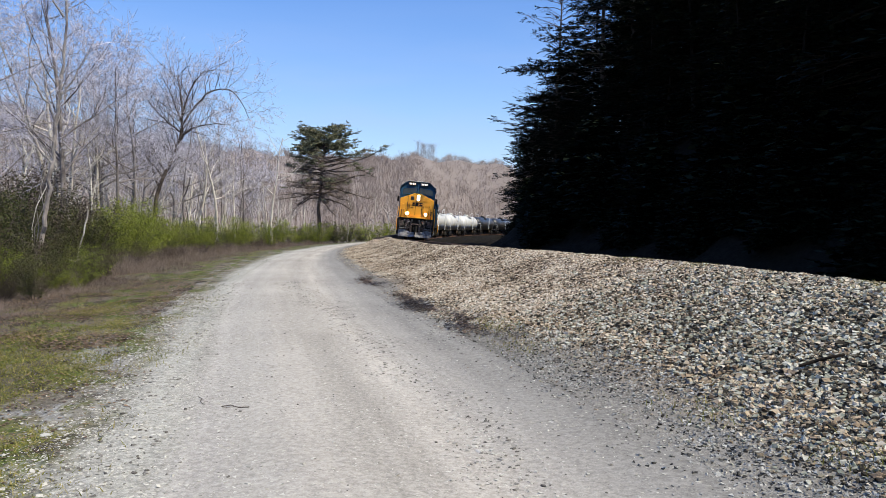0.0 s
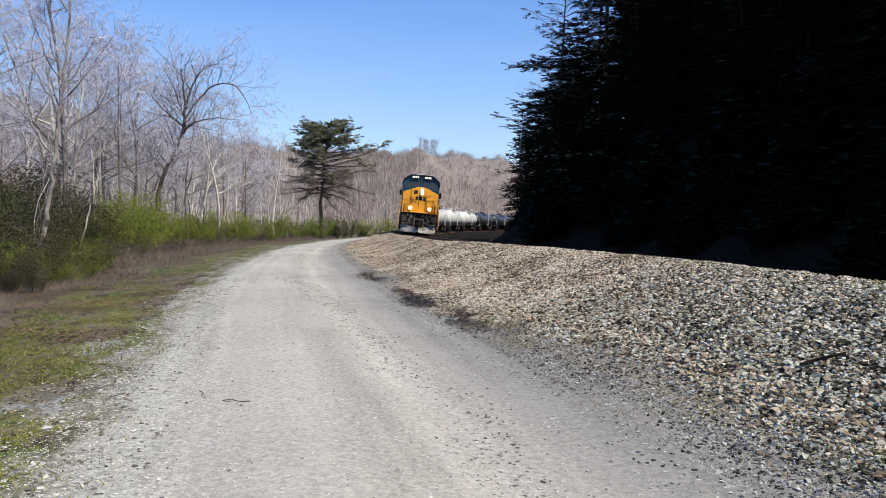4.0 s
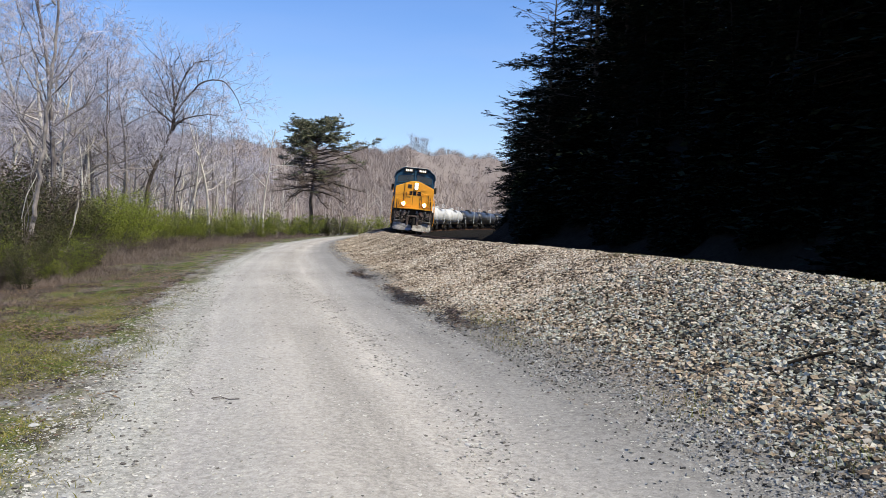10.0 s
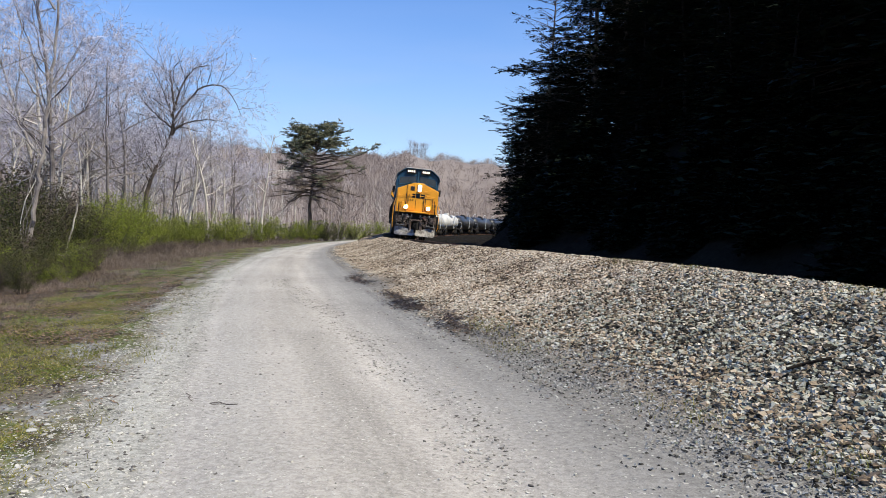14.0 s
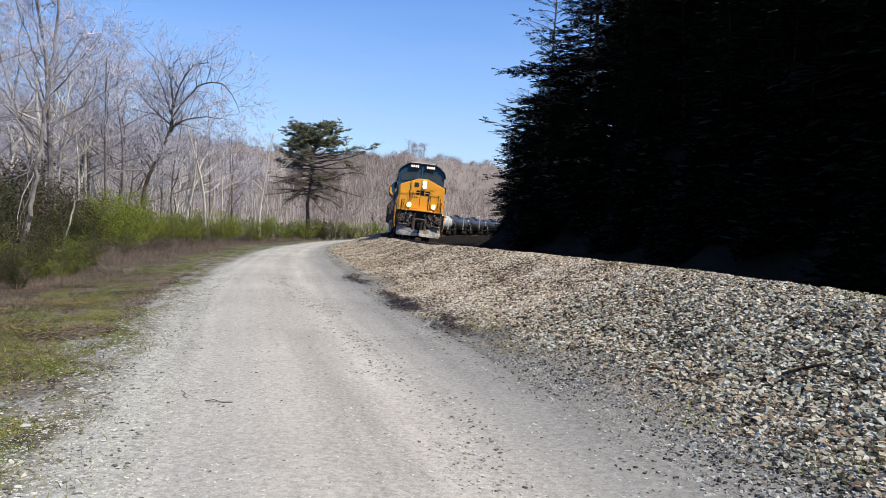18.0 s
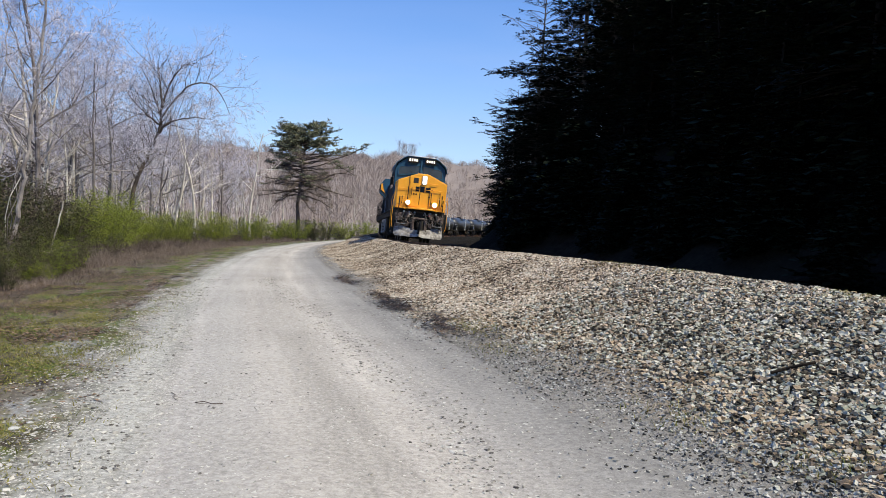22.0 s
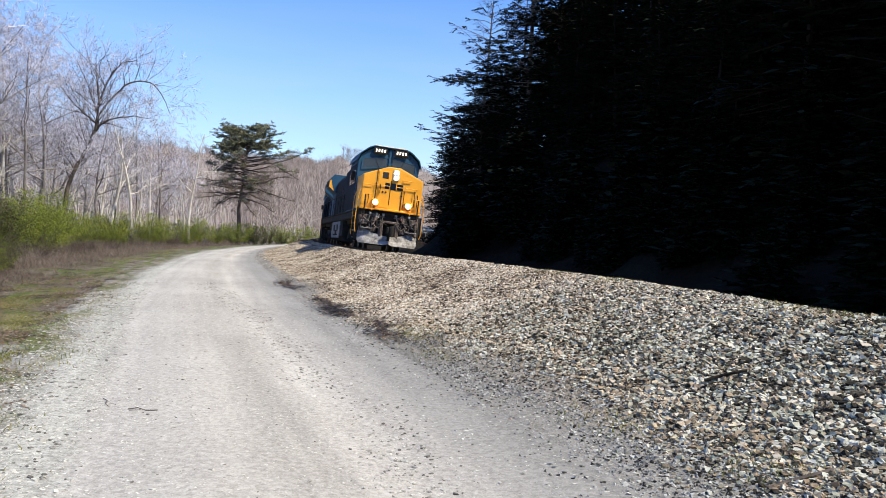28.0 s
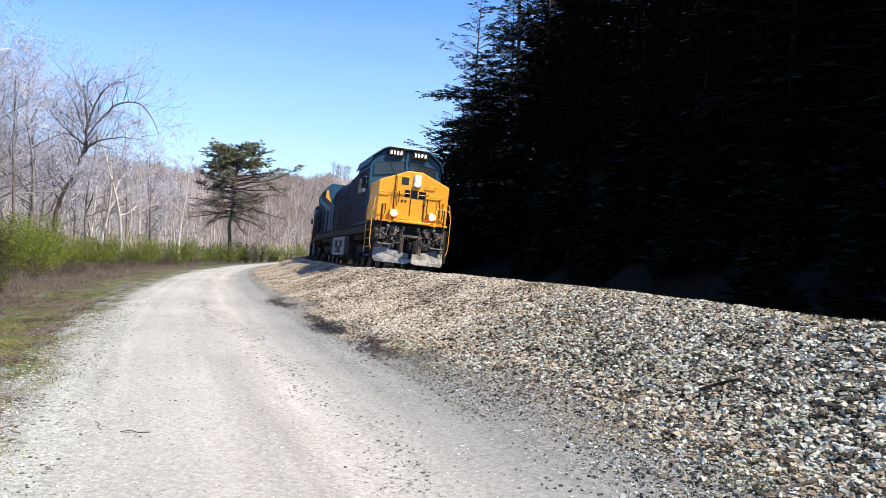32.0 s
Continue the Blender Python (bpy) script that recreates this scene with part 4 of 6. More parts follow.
    for y in (6.7, -6.7):
        bogie(e, y, (-1.98, 0, 1.98), 0.53, STEEL)
        for a in (-1.98, 0, 1.98):
            wheelset(e, y + a, 0.53)
    return e


def tank_car(colour, label):
    """A tank car: domed barrel, running boards, ladders, top fittings and two bogies."""
    e = thing("tank_car", label, "rail car", "tank cars of the train")
    bm = bmesh.new()
    rings, n = [], 28
    prof = [(-7.35, 0.05), (-7.30, 0.55), (-7.1, 1.0), (-6.75, 1.32), (-6.3, 1.48), (-2.2, 1.5), (2.2, 1.5), (6.3, 1.48), (6.75, 1.32), (7.1, 1.0), (7.30, 0.55), (7.35, 0.05)]
    for y, r in prof:
        rings.append([bm.verts.new((0.9 * r * math.cos(2 * math.pi * k / n), y, 2.2 + 0.88 * r * math.sin(2 * math.pi * k / n))) for k in range(n)])
    for a, b in zip(rings, rings[1:]):
        for k in range(n):
            bm.faces.new((a[k], a[(k + 1) % n], b[(k + 1) % n], b[k]))
    bm.faces.new(rings[0])
    bm.faces.new(rings[-1][::-1])
    bmesh.ops.recalc_face_normals(bm, faces=bm.faces[:])
    for f in bm.faces:
        f.smooth = True
    barrel = part("barrel", bm, colour, e)
    for y in (-6.0, -3.0, 3.0, 6.0):
        part("band", drum((0, y, 2.2), "y", 1.33, 0.12, 28), colour, barrel)
    part("hatch", merged(drum((0, 0, 3.55), "z", 0.5, 0.3, 18), drum((0, 0, 3.75), "z", 0.36, 0.14, 14)), colour, barrel)
    for x in (-1.2, 0.5):
        part("platform", slab((x, -1.2, 3.46), (x + 0.7, 1.2, 3.5)), STEEL, e)
    for sx in (-1, 1):
        part("top_railing", pipe([(sx * 1.15, -1.2, 3.5), (sx * 1.15, -1.2, 4.1), (sx * 1.15, 1.2, 4.1), (sx * 1.15, 1.2, 3.5)], 0.03), WHITE, e)
        part("ladder", merged(*[slab((sx * 1.5, -0.25, 1.3 + 0.3 * k), (sx * 1.56, 0.25, 1.33 + 0.3 * k)) for k in range(8)], slab((sx * 1.5, -0.28, 1.1), (sx * 1.55, -0.25, 3.5)), slab((sx * 1.5, 0.25, 1.1), (sx * 1.55, 0.28, 3.5))), WHITE, e)
        part("end_railing", pipe([(sx * 1.4, 7.7, 1.1), (sx * 1.4, 7.7, 2.3), (sx * 0.3, 7.7, 2.3), (sx * 0.3, 7.7, 1.1)], 0.03), WHITE, e)
    part("sill", merged(slab((-1.45, 6.6, 0.95), (1.45, 8.1, 1.12), 0.02), slab((-1.45, -8.1, 0.95), (1.45, -6.6, 1.12), 0.02), slab((-0.3, -8.2, 0.75), (0.3, 8.2, 1.02), 0.02)), STEEL, e)
    for sy in (-1, 1):
        part("saddle", slab((-1.2, sy * 5.2, 0.95), (1.2, sy * 5.9, 1.7), 0.03), STEEL, e)
        part("coupler", slab((-0.12, sy * 8.1, 0.76), (0.12, sy * 8.6, 1.0), 0.03), STEEL, e)
    for y in (5.6, -5.6):
        bogie(e, y, (-0.89, 0.89), 0.42, STEEL)
        for a in (-0.89, 0.89):
            wheelset(e, y + a, 0.42)
    return e


TRAIN, ROLLING = [], {}


def couple(vehicle, behind, half, r, turned=False):
    TRAIN.append((vehicle, behind, half, turned))
    ROLLING[vehicle.name] = [(c, c.location.y, r) for c in vehicle.children if c.name.startswith("wheelset")]


lead = locomotive()
second = copy_thing(lead, Matrix.Identity(4))
tagged(second, "second dark blue and yellow diesel locomotive coupled behind the first")
for ob in (lead, second):
    ob.scale = (0.965, 1.0, 0.985)
couple(lead, 10.3, 6.7, 0.53)
couple(second, 10.3 + 22.6, 6.7, 0.53, True)
white_car = tank_car(CREAM, "off-white tank car with a domed barrel, coupled in the train")
black_car = tank_car(BLACK_TANK, "glossy black tank car with a domed barrel, coupled in the train")
for k in range(8):
    first = {0: white_car, 3: black_car}.get(k)
    car = first or copy_thing(white_car if k in (1, 2) else black_car, Matrix.Identity(4))
    couple(car, 10.3 + 22.6 + 11.4 + 8.6 + 17.2 * k, 5.6, 0.42)


# ---- plants ----
BARK = mat("grey_bark", [(0.075, 0.063, 0.06), (0.185, 0.16, 0.152), (0.32, 0.29, 0.27)], 2.5, 0.9, 0.5, 22, rand=0.3)
BIRCH = mat("pale_bark", [(0.24, 0.205, 0.17), (0.52, 0.475, 0.42), (0.70, 0.66, 0.60)], 2.0, 0.85, 0.3, 14, rand=0.2)
DARK_BARK = mat("dark_bark", [(0.035, 0.028, 0.022), (0.09, 0.07, 0.058), (0.13, 0.105, 0.09)], 2.5, 0.9, 0.5, 22)
TWIG = mat("twigs", [(0.26, 0.255, 0.30), (0.45, 0.44, 0.52), (0.64, 0.62, 0.71)], 1.5, 0.9, 0.0, 9, island=0.3)
BROWN_TWIG = mat("brown_twigs", [(0.11, 0.092, 0.085), (0.19, 0.16, 0.15), (0.30, 0.26, 0.245)], 1.5, 0.9, 0.0, 9, island=0.3)
# hemlock bark and needles near-black: the bank's shade is in their colour
SHADE_BARK = mat("shade_dark_bark", [(0.008, 0.007, 0.006), (0.02, 0.016, 0.013), (0.03, 0.025, 0.02)], 2.5, 0.9, 0.5, 22, spec=0.05)
NEEDLE = leafy("shade_dark_needles", [(0.004, 0.007, 0.005), (0.009, 0.014, 0.009), (0.015, 0.021, 0.011)], 0.8, 0.5, 0.0)
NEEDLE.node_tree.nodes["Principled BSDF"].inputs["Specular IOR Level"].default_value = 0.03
PINE_NEEDLE = leafy("pine_needles", [(0.085, 0.10, 0.07), (0.18, 0.195, 0.12), (0.31, 0.29, 0.18)], 0.8, 0.5, 0.15)
SHRUB = leafy("shrub_leaves", [(0.125, 0.155, 0.018), (0.24, 0.295, 0.036), (0.36, 0.39, 0.07)], 0.9, 0.3, 0.5)
DULL_SHRUB = leafy("dull_shrub_leaves", [(0.03, 0.038, 0.010), (0.062, 0.07, 0.019), (0.105, 0.10, 0.036)], 0.9, 0.5, 0.25)
GRASS = leafy("grass_blades", [(0.10, 0.115, 0.018), (0.19, 0.19, 0.037), (0.32, 0.275, 0.10)], 0.6, 0.5, 0.25)
BRAMBLE = leafy("bramble_leaves", [(0.03, 0.023, 0.016), (0.07, 0.054, 0.04), (0.125, 0.10, 0.078)], 0.9, 0.5, 0.15)
DRY = leafy("dry_stems", [(0.11, 0.082, 0.066), (0.18, 0.14, 0.115), (0.26, 0.21, 0.175)], 0.5, 0.5, 0.2)
DARK_LITTER = leafy("wet_dead_leaves", [(0.012, 0.008, 0.005), (0.045, 0.029, 0.018), (0.14, 0.095, 0.06)], 0.6, 0.6, 0.0)
LITTER = leafy("dead_leaves", [(0.05, 0.03, 0.018), (0.14, 0.085, 0.05), (0.27, 0.18, 0.11)], 0.6, 0.6, 0.1)


def wander(r, p, d, length, bend, n=5, lift=0.0):
    """A crooked line from p."""
    pts, d = [p.copy()], d.normalized()
    for _ in range(n):
        d = (d + Vector((r.gauss(0, bend), r.gauss(0, bend), r.gauss(0, bend) + lift))).normalized()
        pts.append(pts[-1] + d * (length / n))
    return pts


def limb(r, wood, twigs, p, d, length, r0, depth, kids, bend=0.16, lift=0.05, spread=0.9, thin=0.012):
    pts = wander(r, p, d, length, bend, 6 if depth > 1 else (3 if depth else 1), lift)
    n = len(pts)
    radii = [max(0.0042, r0 * (1 - 0.72 * i / (n - 1))) for i in range(n)]
    (wood if r0 > thin else twigs).tube(pts, radii, 6 if r0 > 0.06 else (4 if r0 > thin else 3))
    if depth == 0:
        return
    for k in range(kids):
        f = 0.28 + 0.72 * (k + r.random()) / kids
        i = min(n - 2, int(f * (n - 1)))
        q = pts[i].lerp(pts[i + 1], f * (n - 1) - i)
        axis = (pts[i + 1] - pts[i]).normalized()
        side = axis.cross(Vector((r.gauss(0, 1), r.gauss(0, 1), r.gauss(0, 1)))).normalized()
        nd = axis * (1 - 0.35 * spread) + side * spread * r.uniform(0.6, 1.1)
        limb(r, wood, twigs, q, nd, length * r.uniform(0.36, 0.6) * (1.15 - 0.4 * f), max(0.0058, radii[i] * r.uniform(0.42, 0.64)), depth - 1, kids, bend * 1.1, lift, spread, thin)


def bare_tree(seed, height, girth, lean=(0.0, 0.0), fork=0.5, kids=5, depth=4, bark=None, spread=0.9, bend=0.07, reach=1.15, lift=0.06):
    """A leafless tree: a trunk that tapers, limbs from fork upwards and a crown of twigs."""
    r = random.Random(seed)
    wood, twigs = Geo(), Geo()
    pts = wander(r, Vector((0, 0, -0.15)), Vector((lean[0], lean[1], 1)), height * 0.9, bend, 9, 0.12)
    n = len(pts)
    radii = [girth * (1.25 if i == 0 else 1.0) * (1 - 0.85 * i / (n - 1)) + 0.012 for i in range(n)]
    wood.tube(pts, radii, 8)
    count = int(kids * 2.2)
    for k in range(count):
        f = fork + (1 - fork) * (k + r.random()) / count
        i = min(n - 2, int(f * (n - 1)))
        q = pts[i].lerp(pts[i + 1], f * (n - 1) - i)
        a = r.uniform(0, 2 * math.pi)
        d = Vector((math.cos(a), math.sin(a), r.uniform(0.35, 1.1)))
        limb(r, wood, twigs, q, d, reach * height * r.uniform(0.22, 0.36) * (1.25 - 0.75 * f), radii[i] * r.uniform(0.4, 0.65), depth - 2, kids, 0.15, lift, spread)
    e = thing("bare_tree", "leafless grey tree with fine spring twigs among undergrowth", "tree", "bare trees beside the road")
    part("trunk", wood, bark or BARK, e)
    part("crown", twigs, TWIG, e)
    return e


def shaped_tree(seed, stem, arms, girth, bark, label, kids=6, twig=1.0):
    """A leafless tree with a trunk and main arms of given run, covered with branches and twigs."""
    r = random.Random(seed)
    wood, twigs = Geo(), Geo()

    def smooth(pts):
        pts = [Vector(q) for q in pts]
        out = []
        for i in range(len(pts) - 1):
            a, b, c, d = pts[max(0, i - 1)], pts[i], pts[i + 1], pts[min(len(pts) - 1, i + 2)]
            for k in range(4):
                u = k / 4
                out.append(0.5 * (2 * b + (c - a) * u + (2 * a - 5 * b + 4 * c - d) * u * u + (3 * b - a - 3 * c + d) * u ** 3) + Vector((r.gauss(0, 0.025), r.gauss(0, 0.025), r.gauss(0, 0.02))))
        return out + [pts[-1]]
    for k, (line, r0, r1, bare) in enumerate([(stem, girth, girth * 0.3, 0.4)] + [(a, girth * 0.45, girth * 0.08, 0.15) for a in arms]):
        pts = smooth(line)
        n = len(pts)
        radii = [r0 + (r1 - r0) * i / (n - 1) for i in range(n)]
        wood.tube(pts, radii, 8 if k == 0 else 6)
        size = sum((pts[i + 1] - pts[i]).length for i in range(n - 1))
        count = int(kids * (2.4 if k == 0 else 1.6))
        for j in range(count):
            f = bare + (1 - bare) * (j + r.random()) / count
            i = min(n - 2, int(f * (n - 1)))
            axis = (pts[i + 1] - pts[i]).normalized()
            side = axis.cross(Vector((r.gauss(0, 1), r.gauss(0, 1), r.gauss(0, 1)))).normalized()
            limb(r, wood, twigs, pts[i], axis * 0.5 + side * 0.8 + Vector((0, 0, 0.25)), twig * r.uniform(0.9, 2.3), max(0.012, radii[i] * 0.4), 2, 5, 0.16, 0.02)
    e = thing("bare_tree", label, "tree", "bare trees beside the road")
    part("trunk", wood, bark, e)
    part("crown", twigs, TWIG, e)
    return e


def sprays(r, leaf, pts, size, width, count, droop=0.25):
    """Flat narrow needle sprays along a branch."""
    n = len(pts)
    for k in range(count):
        f = 0.2 + 0.8 * (k + r.random()) / count
        i = min(n - 2, int(f * (n - 1)))
        q = pts[i].lerp(pts[i + 1], f * (n - 1) - i)
        axis = (pts[i + 1] - pts[i]).normalized()
        side = axis.cross(Vector((0, 0, 1)))
        if side.length < 0.1:
            side = Vector((1, 0, 0))
        side.normalize()
        for sg in (-1, 1):
            d = (side * sg * r.uniform(0.5, 1.1) + axis * r.uniform(0.3, 0.9) + Vector((0, 0, r.uniform(-droop, droop * 0.6)))).normalized()
            l, w = size * r.uniform(0.6, 1.25), width * r.uniform(0.7, 1.3)
            up = d.cross(Vector((r.gauss(0, 0.5), r.gauss(0, 0.5), 1))).normalized() * w
            leaf.face(q - up * 0.35, q + d * l * 0.55 - up, q + d * l, q + d * l * 0.55 + up)


def evergreen(seed, height, radius, low=0.1, dense=1.0, droop=-0.12, shape=0.75):
    """A hemlock: whorls of drooping boughs with flat needle sprays, thinner towards the tip."""
    r = random.Random(seed)
    wood, leaf = Geo(), Geo()
    pts = wander(r, Vector((0, 0, -0.3)), Vector((0, 0, 1)), height, 0.025, 9, 0.1)
    n = len(pts)
    wood.tube(pts, [0.014 * height * (1 - 0.93 * i / (n - 1)) for i in range(n)], 7)
    z = low * height
    while z < height * 0.985:
        f = z / height
        i = min(n - 2, int(f * (n - 1)))
        q = pts[i].lerp(pts[i + 1], f * (n - 1) - i)
        reach = radius * (1 - f) ** shape * r.uniform(0.75, 1.12) * min(1, 0.55 + 1.6 * f) + 0.25
        for k in range(5):
            if r.random() > 0.92 * dense + 0.05:
                continue
            a = r.uniform(0, 2 * math.pi)
            l = reach * r.uniform(0.55, 1.15)
            b = wander(r, q, Vector((math.cos(a), math.sin(a), 0.22 - 0.1 * (1 - f))), l, 0.09, 4, droop * 0.6)
            wood.tube(b[::4], [0.012 + 0.007 * l, 0.012], 3)
            sprays(r, leaf, b, 0.34 + 0.05 * l, 0.075, max(4, int(5.0 * l * dense) + 2))
        z += height * r.uniform(0.018, 0.032) / max(0.7, dense)
    e = thing("evergreen_tree", "dark green hemlock with drooping boughs on the shaded bank", "tree", "evergreens on the bank")
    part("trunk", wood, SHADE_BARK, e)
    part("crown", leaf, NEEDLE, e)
    return e


def old_evergreen(seed, height, radius, full):
    """An old hemlock of even width: uneven boughs with drooping side sprays up to full of its height, thin half-bare branches above."""
    r = random.Random(seed)
    wood, leaf = Geo(), Geo()
    pts = wander(r, Vector((0, 0, -0.3)), Vector((0, 0, 1)), height, 0.02, 10, 0.1)
    n = len(pts)
    wood.tube(pts, [0.012 * height * (1 - 0.92 * i / (n - 1)) for i in range(n)], 7)
    z = 0.04 * height
    while z < 0.99 * height:
        f = z / height
        i = min(n - 2, int(f * (n - 1)))
        q = pts[i].lerp(pts[i + 1], f * (n - 1) - i)
        bare = f > full
        reach = radius * float(np.interp(f, [0, 0.12, 0.35, full, 0.5 + full / 2, 1], [0.75, 0.95, 1.0, 0.86, 0.55, 0.12])) * r.uniform(0.6, 1.12)
        for k in range(4 if bare else 6):
            a = r.uniform(0, 2 * math.pi)
            l = reach * r.uniform(0.55, 1.15)
            b = wander(r, q, Vector((math.cos(a), math.sin(a), 0.42 if bare else 0.2)), l, 0.10, 5, 0.02 if bare else -0.09)
            wood.tube(b, [(0.01 + 0.009 * l) * (1 - 0.14 * j) for j in range(6)], 3)
            for m in range(int(3 + 2.6 * l)):
                g = 0.25 + 0.75 * (m + r.random()) / int(3 + 2.6 * l)
                j = min(4, int(g * 5))
                o = b[j].lerp(b[j + 1], g * 5 - j)
                a2 = a + r.choice((-1, 1)) * r.uniform(0.5, 1.2)
                c = wander(r, o, Vector((math.cos(a2), math.sin(a2), r.uniform(-0.1, 0.35))), r.uniform(0.35, 0.95), 0.12, 3, -0.04)
                wood.tube([c[0], c[-1]], [0.008, 0.004], 3)
                if not bare or r.random() < 0.16:
                    sprays(r, leaf, c, 0.24, 0.05, 7)
        z += height * r.uniform(0.016, 0.03)
    e = thing("evergreen_tree", "old hemlock with uneven boughs and a thin half-bare top", "tree", "evergreens on the bank")
    part("trunk", wood, DARK_BARK, e)
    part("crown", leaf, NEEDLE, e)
    return e


def pine(seed, height):
    """A lone pine: bare crooked trunk, long open limbs reaching to one side, flat pads of needles in the upper half."""
    r = random.Random(seed)
    wood, leaf, dead = Geo(), Geo(), Geo()
    pts = [Vector((x, 0.05 * k, z * height)) for k, (x, z) in enumerate(((0.0, -0.02), (0.05, 0.14), (-0.1, 0.28), (0.05, 0.40), (0.25, 0.52), (0.2, 0.63), (0.45, 0.73), (0.4, 0.83), (0.5, 0.92)))]
    n = len(pts)
    wood.tube(pts, [0.25 * (1 - 0.82 * i / (n - 1)) for i in range(n)], 8)
    for k in range(92):
        f = 0.34 + 0.66 * (k + r.random()) / 92
        i = min(n - 2, int(f * (n - 1)))
        q = pts[i].lerp(pts[i + 1], f * (n - 1) - i)
        a = k * 2.4 + r.uniform(-0.5, 0.5)
        east = 0.5 + 0.5 * math.cos(a)
        reach = float(np.interp(f, [0.34, 0.48, 0.6, 0.7, 0.8, 0.9, 1.0], [4.4, 5.0, 4.4, 3.9, 4.0, 3.9, 2.8])) * (1 - east) + float(np.interp(f, [0.34, 0.48, 0.6, 0.7, 0.78, 0.9, 1.0], [5.4, 7.4, 8.8, 8.2, 5.2, 4.2, 2.8])) * east
        reach *= r.uniform(0.5, 1.04)
        up = float(np.interp(f, [0.34, 0.5, 0.7, 0.85, 1.0], [-0.12, 0.02, 0.22, 0.35, 0.6])) + r.uniform(-0.14, 0.14)
        b = wander(r, q, Vector((math.cos(a), math.sin(a), up)), reach, 0.15, 7, -0.02 if f < 0.6 else -0.03)
        wood.tube(b, [(0.085 * (1 - 0.8 * j / 7) + 0.012) * (1.2 - 0.55 * f) for j in range(8)], 4)
        shoots = 12
        for m in range(shoots):
            g = 0.2 + 0.8 * (m + r.random()) / shoots
            j = min(6, int(g * 7))
            q2 = b[j].lerp(b[j + 1], g * 7 - j)
            a2 = a + r.uniform(-1.5, 1.5)
            c = wander(r, q2, Vector((math.cos(a2), math.sin(a2), r.uniform(-0.3, 0.4) if f < 0.6 else r.uniform(0.0, 0.5))), r.uniform(0.4, 1.2), 0.22, 3)
            wood.tube(c, [0.022, 0.016, 0.011, 0.007], 3)
            for _ in range(12 if f < 0.66 else 2):
                o, d = r.choice(c), Vector((r.gauss(0, 1), r.gauss(0, 1), r.gauss(0, 0.8))).normalized()
                dead.tube([o, o + d * r.uniform(0.25, 0.75)], [0.012, 0.006], 3)
            # the lower limbs are nearly bare, the middle ones carry needles at their ends
            if f < 0.5 and r.random() < 0.95 or f < 0.74 and (g < 0.62 or r.random() < 0.45) or g < 0.4:
                continue
            for tuft in range(4 if f > 0.74 else 3):
                o = c[tuft % 4] + Vector((r.gauss(0, 0.16), r.gauss(0, 0.16), r.gauss(0, 0.06)))
                for _ in range(20):
                    d = Vector((r.gauss(0, 1), r.gauss(0, 1), abs(r.gauss(0, 0.5)) - 0.1)).normalized()
                    l = r.uniform(0.16, 0.38)
                    w = d.cross(Vector((r.gauss(0, 1), r.gauss(0, 1), r.gauss(0, 1)))).normalized() * 0.036
                    leaf.face(o - w, o + d * l - w * 0.4, o + d * l + w * 0.4, o + w)
    e = thing("pine_tree", "lone green pine with a bare lower trunk and flat spreading crown", "tree")
    part("trunk", wood, DARK_BARK, e)
    part("crown", leaf, PINE_NEEDLE, e)
    part("dead_twig", dead, DRY, e, "brown dead twigs on the lower limbs")
    return e


def shrub(seed, height, width, leafs, colour, label, size=0.06):
    """A bush of thin stems and many small leaves with an uneven outline."""
    r = random.Random(seed)
    wood, leaf = Geo(), Geo()
    tips = []
    for k in range(16):
        a, l = r.uniform(0, 2 * math.pi), height * r.uniform(0.55, 1.0)
        b = wander(r, Vector((math.cos(a) * 0.2, math.sin(a) * 0.2, -0.1)), Vector((math.cos(a) * width / height * 0.55, math.sin(a) * width / height * 0.55, 1)), l, 0.12, 5)
        wood.tube(b, [0.02, 0.017, 0.014, 0.011, 0.008, 0.005], 3)
        for j in range(1, 6):
            for _ in range(3):
                a2 = r.uniform(0, 2 * math.pi)
                c = wander(r, b[j], Vector((math.cos(a2), math.sin(a2), r.uniform(0.2, 0.9))), r.uniform(0.25, 0.6) * width / 2.4, 0.2, 3)
                wood.tube([c[0], c[-1]], [0.007, 0.003], 3)
                tips.extend(c[1:])
    for _ in range(leafs):
        o = r.choice(tips) + Vector((r.gauss(0, 0.10), r.gauss(0, 0.10), r.gauss(0, 0.10)))
        d = Vector((r.gauss(0, 1), r.gauss(0, 1), r.gauss(0, 0.7))).normalized()
        w = d.cross(Vector((r.gauss(0, 1), r.gauss(0, 1), r.gauss(0, 1)))).normalized() * size * 0.4
        l = size * r.uniform(0.7, 1.4)
        leaf.face(o, o + d * l * 0.5 - w, o + d * l, o + d * l * 0.5 + w)
    e = thing("shrub", label, "shrub", "roadside shrubs")
    part("branchwork", wood, DARK_BARK, e)
    part("foliage", leaf, colour, e)
    return e


def stand(ob, s, lat, turn=0.0, size=1.0, first=False):
    """Set a plant, or a copy of it, on the ground."""
    m = Matrix.Translation(place(s, lat)) @ Matrix.Rotation(turn, 4, "Z") @ Matrix.Scale(size, 4)
    if first:
        ob.matrix_basis = m
        return ob
    return copy_thing(ob, m @ Matrix.Scale(1 / ob.scale[0], 4))


def plant(kinds, spots, r, lo=0.85, hi=1.15):
    """Set copies of some kinds of plant on the spots (s, lat, size)."""
    used = set()
    for s, lat, size in spots:
        k = r.randrange(len(kinds))
        stand(kinds[k], s, lat, r.uniform(0, 6.28), size * r.uniform(lo, hi), first=k not in used)
        used.add(k)
    for k, ob in enumerate(kinds):
        if k not in used:
            for c in list(ob.children):
                bpy.data.objects.remove(c)
            bpy.data.objects.remove(ob)


